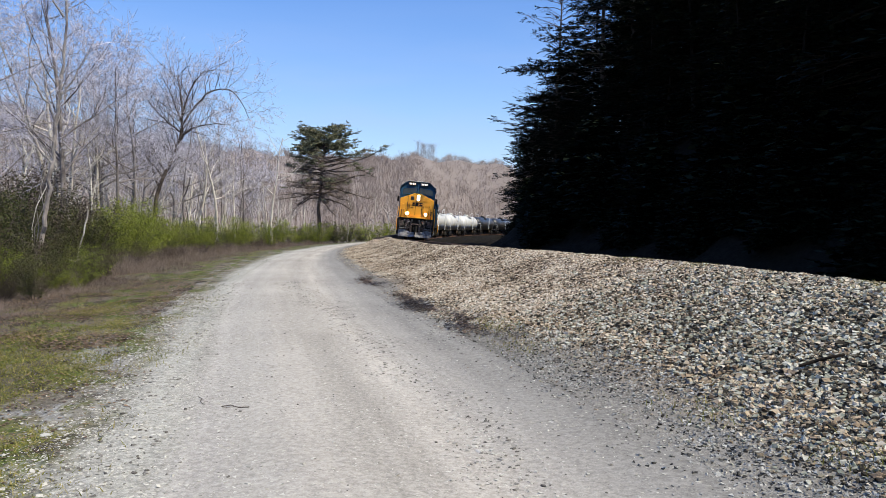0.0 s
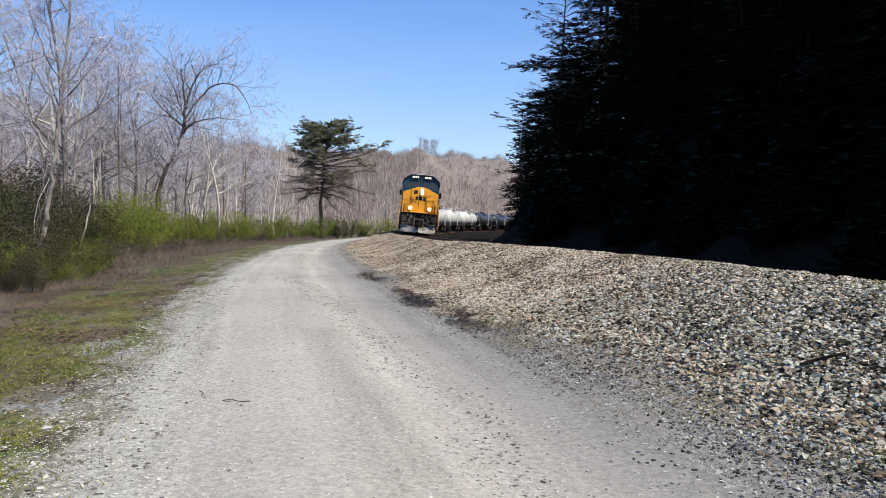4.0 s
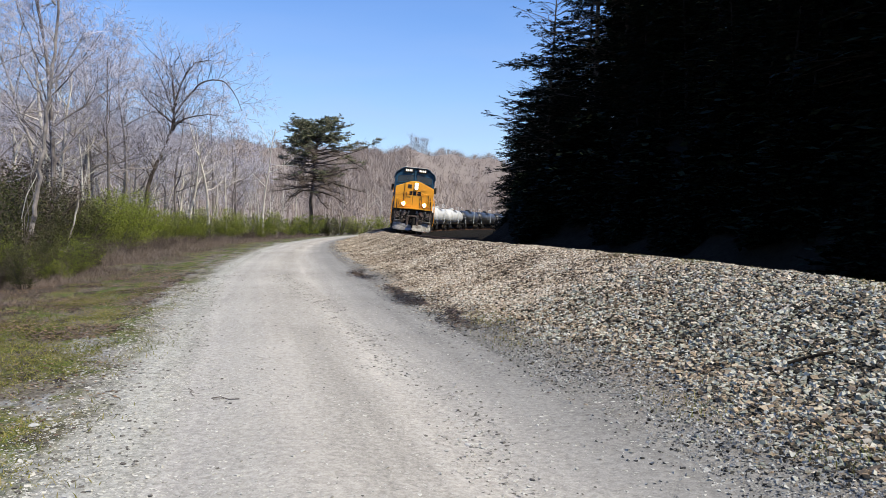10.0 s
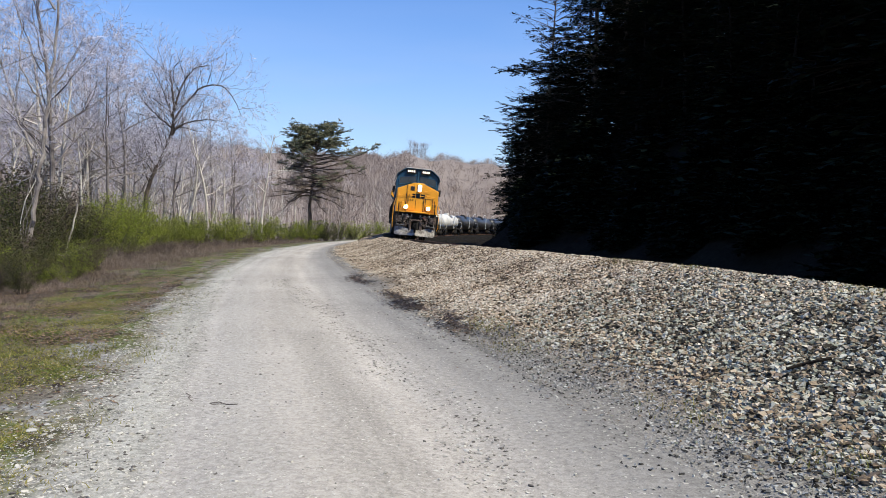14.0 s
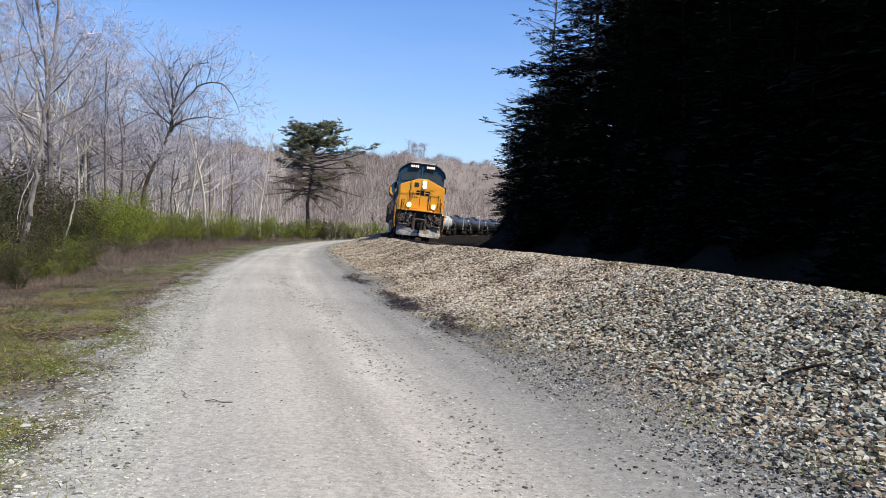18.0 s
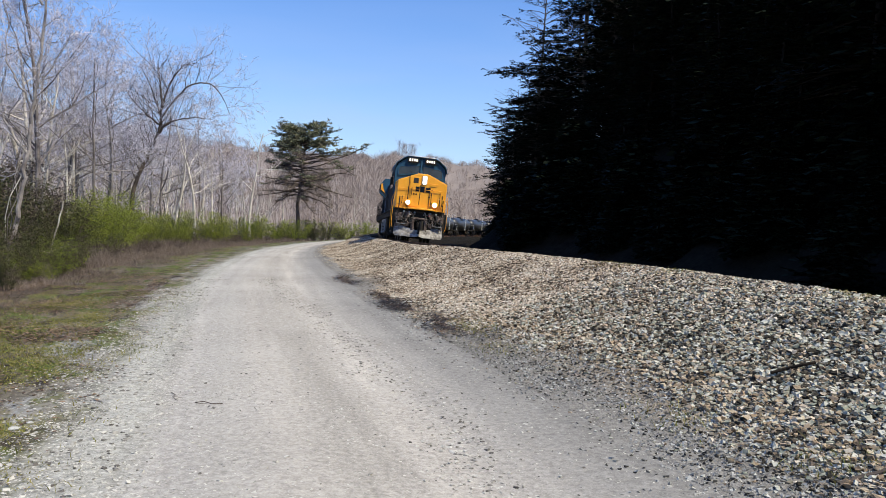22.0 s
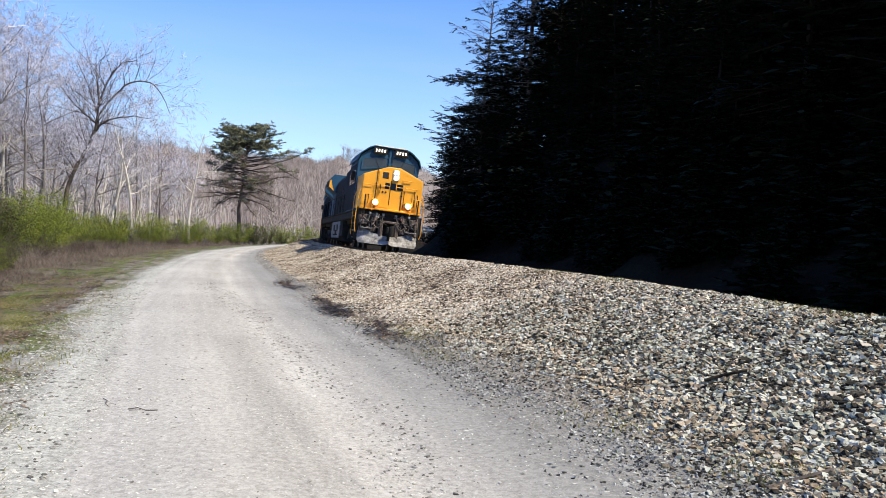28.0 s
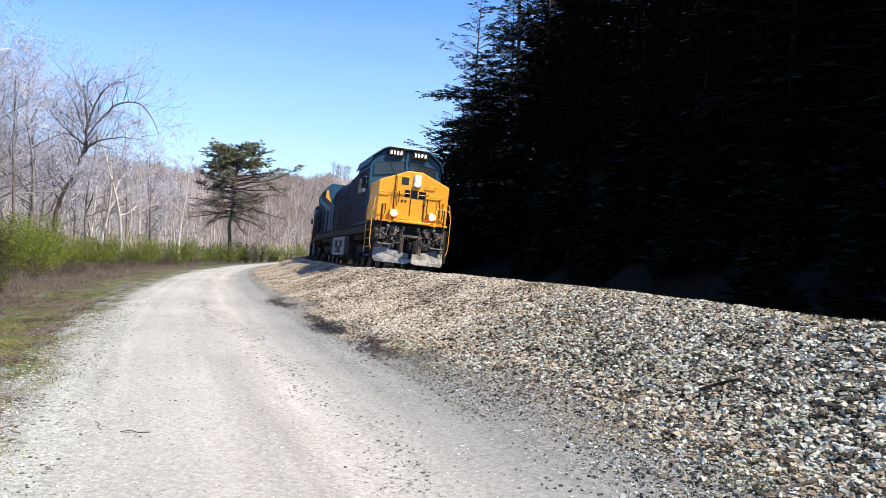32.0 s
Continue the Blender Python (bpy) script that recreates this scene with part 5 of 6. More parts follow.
def spot(x, y):
    """Along and across the track, of a place in plan."""
    i = int(np.argmin((_xs - x) ** 2 + (_ys - y) ** 2))
    g = 2 * 0.0016425 * _ys[i] - 0.27857
    return float(_ss[i]), float((x - _xs[i]) - g * (y - _ys[i])) / math.sqrt(1 + g * g)


def set_tree(ob, x, y, turn=0.0, size=1.0, first=True):
    s, lat = spot(x, y)
    m = Matrix.Translation((x, y, float(rise(lat, s)))) @ Matrix.Rotation(turn, 4, "Z") @ Matrix.Scale(size, 4)
    if first:
        ob.matrix_basis = m
        return ob
    return copy_thing(ob, m @ Matrix.Scale(1 / ob.scale[0], 4))


R = random.Random(11)
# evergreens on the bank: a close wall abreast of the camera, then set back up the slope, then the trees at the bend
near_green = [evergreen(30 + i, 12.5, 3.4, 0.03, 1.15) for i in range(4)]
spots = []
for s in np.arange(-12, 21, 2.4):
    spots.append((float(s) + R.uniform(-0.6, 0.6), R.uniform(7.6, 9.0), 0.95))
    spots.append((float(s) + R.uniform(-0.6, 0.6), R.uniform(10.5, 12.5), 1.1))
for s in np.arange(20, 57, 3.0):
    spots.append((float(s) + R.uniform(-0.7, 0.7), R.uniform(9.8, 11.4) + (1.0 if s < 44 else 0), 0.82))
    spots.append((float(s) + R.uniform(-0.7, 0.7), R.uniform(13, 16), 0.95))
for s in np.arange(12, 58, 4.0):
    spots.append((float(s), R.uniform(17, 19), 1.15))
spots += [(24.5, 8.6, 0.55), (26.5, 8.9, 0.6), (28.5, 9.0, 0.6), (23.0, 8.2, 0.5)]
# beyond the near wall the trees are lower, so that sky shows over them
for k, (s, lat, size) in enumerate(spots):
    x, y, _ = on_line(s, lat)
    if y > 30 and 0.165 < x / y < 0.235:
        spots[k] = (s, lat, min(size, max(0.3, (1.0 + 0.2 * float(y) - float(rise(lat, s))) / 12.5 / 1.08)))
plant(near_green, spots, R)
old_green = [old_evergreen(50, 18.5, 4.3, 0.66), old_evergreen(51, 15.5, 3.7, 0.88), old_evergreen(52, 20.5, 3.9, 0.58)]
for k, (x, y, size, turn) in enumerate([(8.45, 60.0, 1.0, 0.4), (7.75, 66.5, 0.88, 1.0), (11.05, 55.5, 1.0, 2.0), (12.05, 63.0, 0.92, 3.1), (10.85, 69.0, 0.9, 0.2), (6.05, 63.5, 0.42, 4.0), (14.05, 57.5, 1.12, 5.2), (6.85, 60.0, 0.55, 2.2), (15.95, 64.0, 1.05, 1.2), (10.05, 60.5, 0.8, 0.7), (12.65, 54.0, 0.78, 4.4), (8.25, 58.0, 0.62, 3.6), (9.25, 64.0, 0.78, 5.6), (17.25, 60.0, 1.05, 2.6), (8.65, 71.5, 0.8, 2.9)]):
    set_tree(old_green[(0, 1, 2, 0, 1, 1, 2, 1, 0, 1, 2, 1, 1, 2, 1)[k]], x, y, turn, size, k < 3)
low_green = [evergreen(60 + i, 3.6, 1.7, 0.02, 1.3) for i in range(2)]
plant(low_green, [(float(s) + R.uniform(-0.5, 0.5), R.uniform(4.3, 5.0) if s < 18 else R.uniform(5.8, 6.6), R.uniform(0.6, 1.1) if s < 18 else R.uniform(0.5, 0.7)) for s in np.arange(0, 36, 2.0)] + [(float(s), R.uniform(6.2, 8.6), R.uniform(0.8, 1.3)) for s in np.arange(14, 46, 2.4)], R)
for y in np.arange(44, 72, 2.2):
    set_low = 0.085 * float(y)
    for k, off in enumerate((1.3, 3.2)):
        s, lat = spot(set_low + off + R.uniform(0, 0.4), float(y) + k)
        stand(low_green[k], s, lat, R.uniform(0, 6.28), R.uniform(0.65, 0.85))
for y in np.arange(74, 150, 5.0):
    for k, off in enumerate((1.4, 5.0)):
        s, lat = spot(0.084 * float(y) + off + R.uniform(0, 0.8), float(y) + k)
        stand(low_green[k % 2], s, lat, R.uniform(0, 6.28), R.uniform(1.0, 1.4))

# the lone pine across the road
lone = pine(7, 13.3)
lone.matrix_basis = Matrix.Translation((-14.3, 90, -0.45))

# leafless trees on the far side of the road
vine = shaped_tree(301, [(-0.4, 0, -0.3), (-0.3, 0, 0.1), (-0.02, 0, 0.95), (0.12, 0, 1.8), (0.22, 0, 2.6), (0.36, 0, 3.65), (0.43, 0, 4.4), (0.54, 0, 5.35), (0.62, 0.1, 6.6), (0.68, 0.1, 8.4), (0.75, 0.2, 10.4)],
                   [[(0.43, 0, 4.3), (0.19, 0, 4.9), (-0.14, 0, 5.35), (-0.29, 0, 6.0), (-0.34, 0.1, 6.8), (-0.6, 0.1, 7.8)], [(0.3, 0, 3.2), (-0.2, 0, 3.9), (-0.6, 0, 4.7), (-1.1, 0.1, 5.2)], [(0.5, 0, 5.0), (0.9, 0.2, 5.8), (1.3, 0.3, 6.6)], [(0.64, 0, 7.2), (-0.1, 0.1, 8.2), (-0.6, 0, 9.4)]],
                   0.075, BARK, "tall grey tree hung with bare vines beside the verge", 5, 0.7)
set_tree(vine, -10.82, 21.0)
for k in range(5):
    a = k * 1.3
    b = [Vector((0.3 * math.cos(a) * (1 - i / 7) ** 2 + 0.1 * math.cos(a + 1.7 * i) + 0.5 * i / 7 - 0.25, 0.3 * math.sin(a) * (1 - i / 7) ** 2 + 0.1 * math.sin(a + 1.7 * i), 0.55 * i - 0.1)) for i in range(8)]
    part("vine", pipe(b, 0.011, 5), BIRCH if k % 2 else BARK, vine)
big = bare_tree(302, 13.5, 0.115, (0.05, 0.0), 0.3, 7, 5, None, 1.15)
set_tree(big, -15.6, 31.5, 1.0)
arch = shaped_tree(309, [(0.0, 0, -0.3), (0.02, 0, 1.6), (0.05, 0, 3.3), (0.33, 0, 4.5), (0.95, 0, 5.8), (1.45, 0, 7.2), (1.55, 0, 8.4), (1.4, 0.2, 9.8), (1.2, 0.3, 10.9)],
                   [[(0.2, 0, 4.2), (-0.1, 0, 5.1), (-0.35, 0, 5.9), (-0.3, 0, 6.5)], [(1.4, 0, 7.0), (2.1, 0, 7.7), (3.2, 0, 8.0), (4.5, 0.2, 8.0)], [(1.5, 0, 7.8), (2.2, 0, 8.9), (3.2, 0, 9.9), (4.3, 0, 10.0), (5.1, 0, 9.2), (5.5, 0, 8.3)], [(1.55, 0, 8.5), (2.0, 0.1, 10.0), (2.7, 0.1, 11.0), (3.6, 0.1, 11.2)], [(1.45, 0, 7.5), (0.5, 0, 8.3), (-0.4, 0, 9.3), (-0.9, 0.1, 10.6)], [(1.5, 0, 8.1), (0.9, 0.2, 9.6), (0.2, 0.2, 11.0)]],
                   0.15, DARK_BARK, "crooked leafless tree with dark bark and an arching crown", 15, 1.25)
set_tree(arch, -16.95, 46.0)
snag = new("dead_snag")
tagged(snag, "short bleached dead stem with broken twigs in the weeds", "dead tree")
snag.location = place(*spot(-12.45, 26.2), 0.42)
part("stem", pipe([(-0.02, 0, -0.6), (0.0, 0, 0.2), (0.06, 0.0, 0.5), (0.13, 0.02, 0.8), (0.22, 0.0, 1.05), (0.26, 0.0, 1.35), (0.33, 0.02, 1.6), (0.36, 0.0, 1.85)], 0.025, 6), BIRCH, snag)
part("side_twig", pipe([(0.02, 0, 0.15), (0.25, 0.05, 0.28), (0.55, 0.1, 0.42)], 0.016, 5), BIRCH, snag)
part("side_twig", pipe([(0.02, 0, 0.12), (0.3, -0.05, 0.14), (0.5, -0.1, 0.2)], 0.014, 5), BIRCH, snag)
part("side_twig", pipe([(0.0, 0, 0.1), (-0.25, 0.0, 0.16), (-0.4, 0.05, 0.15)], 0.014, 5), BIRCH, snag)
grey = [bare_tree(100 + i, 11.5, 0.085, (R.uniform(-0.12, 0.12), R.uniform(-0.1, 0.1)), 0.35, 6, 5, None, 1.05) for i in range(4)]
pale = [bare_tree(120 + i, 10.5, 0.115, (R.uniform(-0.14, 0.14), R.uniform(-0.1, 0.1)), 0.42, 4, 4, BIRCH, 0.8) for i in range(5)]
for ob in pale:
    tagged(ob, "slender leafless tree with pale cream bark", "tree", "pale-barked trees beside the road")
    for c in ob.children:
        if c.name.startswith("crown"):
            c.data.materials[0] = BROWN_TWIG
for k, (x, y, size) in enumerate([(-17.6, 30, 1.1), (-18.2, 41, 1.05), (-21.5, 44, 1.1), (-23.5, 40, 1.15), (-20, 52, 0.95), (-30, 50, 1.2), (-34, 62, 1.15), (-27, 60, 1.0), (-22, 60, 0.85), (-28, 75, 1.0), (-24, 74, 0.85), (-36, 80, 1.1), (-21, 82, 0.75), (-31, 90, 0.95), (-26, 98, 0.85), (-40, 70, 1.2), (-19.3, 48, 1.0), (-22, 50, 1.05), (-18.8, 60, 0.85), (-21, 68, 0.85), (-16.6, 41.5, 1.0), (-15.2, 37.0, 0.92), (-19.2, 43.0, 1.08), (-20.0, 58.0, 1.1), (-18.4, 56.0, 1.0), (-17.8, 63.0, 1.05), (-16.9, 67.0, 0.95), (-18.9, 73.0, 1.0)]):
    set_tree(grey[k % 4], x, y, R.uniform(0, 6.28), size, k < 4)
pale_at = [(-15.4, 70, 1.05), (-16.1, 55.5, 0.95), (-17.4, 55, 0.9), (-17.5, 40.5, 1.0), (-16.6, 34.5, 0.9), (-17.0, 35.0, 0.8), (-20.6, 38.0, 0.85), (-19.3, 37.4, 0.75), (-22.4, 41.0, 0.85), (-15.3, 34.0, 0.6), (-17.9, 36.5, 1.15), (-19.8, 39.5, 1.2), (-18.9, 58, 0.85), (-16.3, 62, 0.8), (-19.5, 66, 0.9), (-17.2, 77, 0.8), (-12.0, 97, 0.75), (-9.5, 103, 0.7), (-7.5, 108, 0.7)]
for _ in range(60):
    y = 44 + 75 * R.random()
    pale_at.append((float(line_x(y)) - 15.5 - 20 * R.random() ** 1.3, y, R.uniform(0.6, 0.95)))
for k, (x, y, size) in enumerate(pale_at):
    set_tree(pale[k % 5], x, y, R.uniform(0, 6.28), size, k < 5)

# shrubs along the verge
green = [shrub(200 + i, 3.3, 2.8, 5600, SHRUB, "olive-green leafy shrub at the edge of the woods", 0.06) for i in range(3)]
dull = [shrub(210 + i, 3.3, 2.8, 5600, DULL_SHRUB, "dull brownish-green shrub with sparse leaves", 0.06) for i in range(2)]
spots, spots2 = [], []
for s in np.arange(19, 104, 2.3):
    (spots if R.random() < (0.5 if s > 29 else 0.0) else spots2).append((float(s) + R.uniform(-0.6, 0.6), R.uniform(-15.8, -14.2) + (0.4 if s < 30 else 0), float(np.interp(s, [20, 40, 100], [0.9, 0.7, 0.52])) * R.uniform(0.45, 1.2)))
    (spots if R.random() < (0.4 if s > 29 else 0.0) else spots2).append((float(s) + R.uniform(-0.6, 0.6), R.uniform(-20.5, -16.5), float(np.interp(s, [20, 40, 100], [1.0, 0.9, 0.65])) * R.uniform(0.6, 1.25)))
# a gap in the hedge where the dead stem stands
spots = [p for p in spots if not 22 < p[0] < 33 or p[1] < -16]
spots2 = [p for p in spots2 if not 22 < p[0] < 33 or p[1] < -16]
plant(green, spots, R)
plant(dull, spots2, R)
# leafless brown brambles: tall behind the dark thicket, low along the edge of the woods
bramble = [shrub(220 + i, 3.2, 2.9, 3000, BRAMBLE, "tangled brown bramble thicket, nearly leafless", 0.055) for i in range(2)]
for k, (x, y, size) in enumerate([(-13.2, 23.6, 0.9), (-12.2, 20.4, 0.75), (-14.9, 26.6, 1.3), (-16.2, 29.5, 1.45), (-17.4, 32.0, 1.5), (-15.6, 29.4, 1.2), (-16.3, 31.8, 1.35), (-18.8, 33.5, 1.6), (-16.2, 33.4, 1.1), (-10.3, 18.6, 0.5), (-11.0, 19.6, 0.62), (-9.2, 16.4, 0.3), (-19.0, 36.0, 1.6), (-21.0, 38.0, 1.7), (-17.6, 35.6, 1.3)]):
    set_tree(bramble[k % 2], x, y, R.uniform(0, 6.28), size, k < 2)
for k in range(46):
    s = 29 + 52 * (k + R.random()) / 46
    stand(bramble[k % 2], s, -13.1 - 1.3 * R.random(), R.uniform(0, 6.28), R.uniform(0.2, 0.36))


# low dark undergrowth that creeps out over the verge
for k in range(46):
    s = 14.5 + 13 * R.random()
    if s < 22 and k % 3:
        continue
    stand(dull[k % 2] if R.random() < (0.75 if s < 20 else 0.3) else green[k % 3], s, float(np.interp(s, [14.5, 20, 27.5], [-12.9, -12.7, -12.6])) - 2.2 * R.random() ** 1.2, R.uniform(0, 6.28), R.uniform(0.12, 0.38))
for k, (x, y, size) in enumerate([(-16.8, 88.0, 0.75), (-15.4, 85.5, 0.6), (-12.6, 91.0, 0.8), (-11.4, 94.0, 0.75), (-10.0, 96.5, 0.6), (-13.6, 92.5, 0.9), (-8.8, 102.0, 0.6), (-17.4, 82.0, 0.7), (-16.4, 77.0, 0.6), (-7.8, 108.0, 0.65), (-11.6, 90.0, 0.5)]):
    set_tree(dull[k % 2], x, y, R.uniform(0, 6.28), size, False)
# a dark thicket at the edge of the verge and a bright green clump beyond it
for k, (x, y, size) in enumerate([(-12.5, 20.6, 0.8), (-12.6, 22.0, 0.95), (-13.8, 30.0, 0.8), (-13.4, 24.6, 0.95), (-13.3, 28.8, 0.85), (-14.6, 27.5, 1.0), (-15.0, 23.0, 0.9), (-13.6, 20.0, 0.8), (-10.9, 18.8, 0.6), (-11.9, 22.6, 0.6), (-12.4, 24.6, 0.55), (-14.0, 22.0, 0.8), (-9.9, 17.6, 0.5), (-9.4, 16.7, 0.32)]):
    set_tree(dull[k % 2], x, y, R.uniform(0, 6.28), size, False)
for k, (x, y, size) in enumerate([(-14.2, 33.2, 0.85), (-13.5, 34.0, 0.95), (-14.3, 35.6, 1.0), (-13.2, 35.2, 0.6), (-14.6, 34.6, 0.95), (-14.4, 40.5, 0.68), (-15.2, 43.0, 0.72), (-14.6, 46.5, 0.78), (-15.2, 51.0, 0.8), (-14.9, 56.0, 0.82), (-15.6, 61.0, 0.85), (-15.0, 67.0, 0.8), (-15.6, 74.0, 0.85), (-14.9, 80.0, 0.75), (-14.0, 86.5, 0.75), (-15.6, 92.0, 0.7), (-13.0, 95.0, 0.7), (-12.0, 101.0, 0.7), (-11.0, 106.0, 0.7), (-9.4, 100.0, 0.8), (-8.2, 105.0, 0.85), (-10.6, 97.0, 0.75), (-7.0, 112.0, 0.85), (-13.6, 88.6, 0.8), (-15.2, 89.2, 0.8)]):
    set_tree(green[k % 3], x, y, R.uniform(0, 6.28), size, False)


# grass, weeds and dead leaves
def blades(name, s, lat, height, width, material, label, category, lean=0.5):
    """Thin bent blades, each a pair of triangles."""
    n = len(s)
    g = np.random.default_rng(n)
    X, Y, _ = on_line(s, lat)
    P = np.stack([X, Y, rise(lat, s) - 0.01], -1)
    a = g.uniform(0, 2 * np.pi, n)
    side = np.stack([np.cos(a), np.sin(a), np.zeros(n)], -1) * width[:, None] / 2
    tip = np.stack([g.normal(0, lean, n) * height, g.normal(0, lean, n) * height, height], -1)
    mid = tip * np.array([0.4, 0.4, 0.6])
    V = np.stack([P - side, P + side, P + mid + side * 0.7, P + mid - side * 0.7, P + tip], 1).reshape(-1, 3)
    b = 5 * np.arange(n)[:, None]
    F = np.concatenate([b + [[0, 1, 2]], b + [[0, 2, 3]], b + [[3, 2, 4]]])
    return tagged(new(name, np_mesh(name, V, F, material)), label, category, kind="stuff")


def patchy(s, lat, k=1.0):
    v = 0.55 * vnoise(k * 0.7 * s, k * 1.1 * lat, 7) + 0.3 * vnoise(k * 2.1 * s, k * 2.6 * lat, 8) + 0.25 * vnoise(k * 6 * s, k * 6 * lat, 9)
    return np.clip((v - 0.5) * 7.0, 0, 1.4)


s1, l1 = sown(130000, -4.0, 45.0, -13.5, -8.9, 1.6)
s2, l2 = sown(240000, 3.0, 18.5, -12.6, -8.9, 1.2)
w = 1.0 * patchy(s2, l2, 0.8) * np.clip(3.6 * vnoise(0.6 * s2, 1.1 * l2, 51) - 1.25, 0, 1.5) * np.interp(s2, [12.0, 13.5, 16, 18], [1.0, 0.3, 0.3, 0.6]) * np.interp(l2, [-12.6, -12, -10.4, -9.7, -9.3, -8.9], [0.4, 0.9, 1.0, 0.7, 0.25, 0.0])
w *= np.interp(l2, [-10.6, -9.9], [1.0, 0.25])
for ps, pl, reach, wide in ((12.4, -11.3, 1.3, 0.6), (10.7, -10.6, 1.0, 0.45), (9.4, -11.0, 0.7, 0.4), (8.1, -10.0, 0.32, 0.28), (7.1, -9.9, 0.25, 0.3), (11.6, -10.1, 0.4, 0.22), (14.4, -10.4, 0.8, 0.3), (17.0, -11.2, 1.0, 0.4), (6.4, -10.6, 0.3, 0.3)):
    w = w + 1.9 * np.exp(-((s2 - ps) / reach) ** 2 - ((l2 - pl) / wide) ** 2) * (0.4 + vnoise(5 * s2, 5 * l2, 21))
keep = rng.random(len(s2)) < w
s2, l2 = s2[keep], l2[keep]
blades("grass", s2, l2, rng.uniform(0.008, 0.034, len(s2)), rng.uniform(0.006, 0.015, len(s2)), GRASS, "close mats of short green and yellowing grass", "grass", 1.3)
w = 0.25 * patchy(s1, l1, 1.0) * np.interp(s1, [4, 9, 12, 15, 17, 20, 45], [0.8, 0.8, 1.0, 0.9, 0.45, 0.3, 0.35]) * np.interp(l1, [-13.5, -12, -10.6, -9.9, -9.3, -8.9], [0.5, 0.9, 0.9, 0.75, 0.3, 0.0])
keep = rng.random(len(s1)) < w
s1, l1 = s1[keep], l1[keep]
blades("grass", s1, l1, rng.uniform(0.02, 0.075, len(s1)), rng.uniform(0.005, 0.013, len(s1)), GRASS, "short patchy grass, green and yellowing, on the verge", "grass")
s1, l1 = sown(110000, 14.0, 92.0, -14.9, -10.8, 1.35)
w = np.interp(l1, [-15, -14, -12.2, -10.8], [1, 1, 0.8, 0.0]) * np.interp(s1, [14, 20, 28], [0.5, 0.7, 1.0])
keep = rng.random(len(s1)) < w * (0.35 + patchy(s1, l1, 0.6))
s1, l1 = s1[keep], l1[keep]
blades("dry_weeds", s1, l1, rng.uniform(0.06, 0.42, len(s1)) * np.interp(s1, [14, 21, 33], [0.3, 0.55, 1.0]) * np.interp(l1, [-13, -11], [1.0, 0.4]), rng.uniform(0.004, 0.009, len(s1)), DRY, "tangled brown dry weeds and brambles along the woods", "weeds", 1.0)
s1, l1 = sown(46000, 24.0, 90.0, -14.9, -12.6, 1.2)
keep = rng.random(len(s1)) < np.interp(l1, [-14.9, -13.4, -12.6], [1, 0.9, 0.2]) * (0.45 + 0.6 * patchy(s1, l1, 0.5))
s1, l1 = s1[keep], l1[keep]
blades("dry_weeds", s1, l1, rng.uniform(0.25, 0.85, len(s1)) * np.interp(s1, [24, 30], [0.5, 1.0]) * np.interp(l1, [-13.6, -12.6], [1.0, 0.5]), rng.uniform(0.005, 0.011, len(s1)), DRY, "tall brown dead weeds standing before the shrubs", "weeds", 0.45)


def leaves(name, s, lat, size, label, material, lift=0.006):
    n = len(s)
    g = np.random.default_rng(n + 1)
    X, Y, _ = on_line(s, lat)
    P = np.stack([X, Y, rise(lat, s) + 0.004 + lift * g.random(n)], -1)
    a = g.uniform(0, 2 * np.pi, n)
    u = np.stack([np.cos(a), np.sin(a), g.normal(0, 0.12, n)], -1) * size[:, None]
    v = np.stack([-np.sin(a), np.cos(a), g.normal(0, 0.12, n)], -1) * size[:, None] * 0.35
    V = np.stack([P - u / 2, P + v, P + u / 2, P - v], 1).reshape(-1, 3)
    return tagged(new(name, np_mesh(name, V, 4 * np.arange(n)[:, None] + np.array([[0, 1, 2, 3]]), material)), label, "dead leaves", kind="stuff")


s1, l1 = sown(30000, -4.0, 40.0, -14.5, -9.3, 1.4)
keep = rng.random(len(s1)) < 1.1 - 0.8 * patchy(s1, l1, 1.0)
leaves("dead_leaves", s1[keep], l1[keep], rng.uniform(0.015, 0.05, keep.sum()), "curled brown dead leaves scattered over the verge", LITTER)
s1, l1 = sown(8000, 3.5, 18.0, -12.0, -9.7, 1.1)
keep = rng.random(len(s1)) < 1.25 - vnoise(2.2 * s1, 3.0 * l1, 31) * 1.6
leaves("dead_leaves", s1[keep], l1[keep], rng.uniform(0.015, 0.045, keep.sum()), "dark brown leaf scraps among the grass and gravel", DARK_LITTER)
s1, l1 = sown(26000, 12.2, 24.0, -13.2, -9.9, 1.2)
keep = rng.random(len(s1)) < np.clip(2.4 * vnoise(1.1 * s1, 1.5 * l1, 71) - 0.45, 0, 1)
leaves("dead_leaves", s1[keep], l1[keep], rng.uniform(0.02, 0.06, keep.sum()), "drifts of reddish-brown leaves on the verge", LITTER, 0.02)
s1 = rng.uniform(7.5, 25, 11000)
l1 = np.interp(s1, [14, 17, 23], [-5.22, -5.48, -5.52]) + rng.normal(0, 0.16, 11000) * np.interp(s1, [9, 13], [2.6, 1.0]) + 0.12 * np.sin(1.9 * s1)
keep = rng.random(len(s1)) < np.interp(s1, [7.5, 9, 11.5, 13, 17.8, 18.8, 20.3, 21, 23, 24, 25], [0.45, 0.6, 0.6, 0.9, 1.0, 0.05, 0.05, 1.0, 0.9, 0.1, 0.0]) * np.clip(2.2 * vnoise(2.3 * s1, 5 * l1, 61) - 0.35, 0, 1)
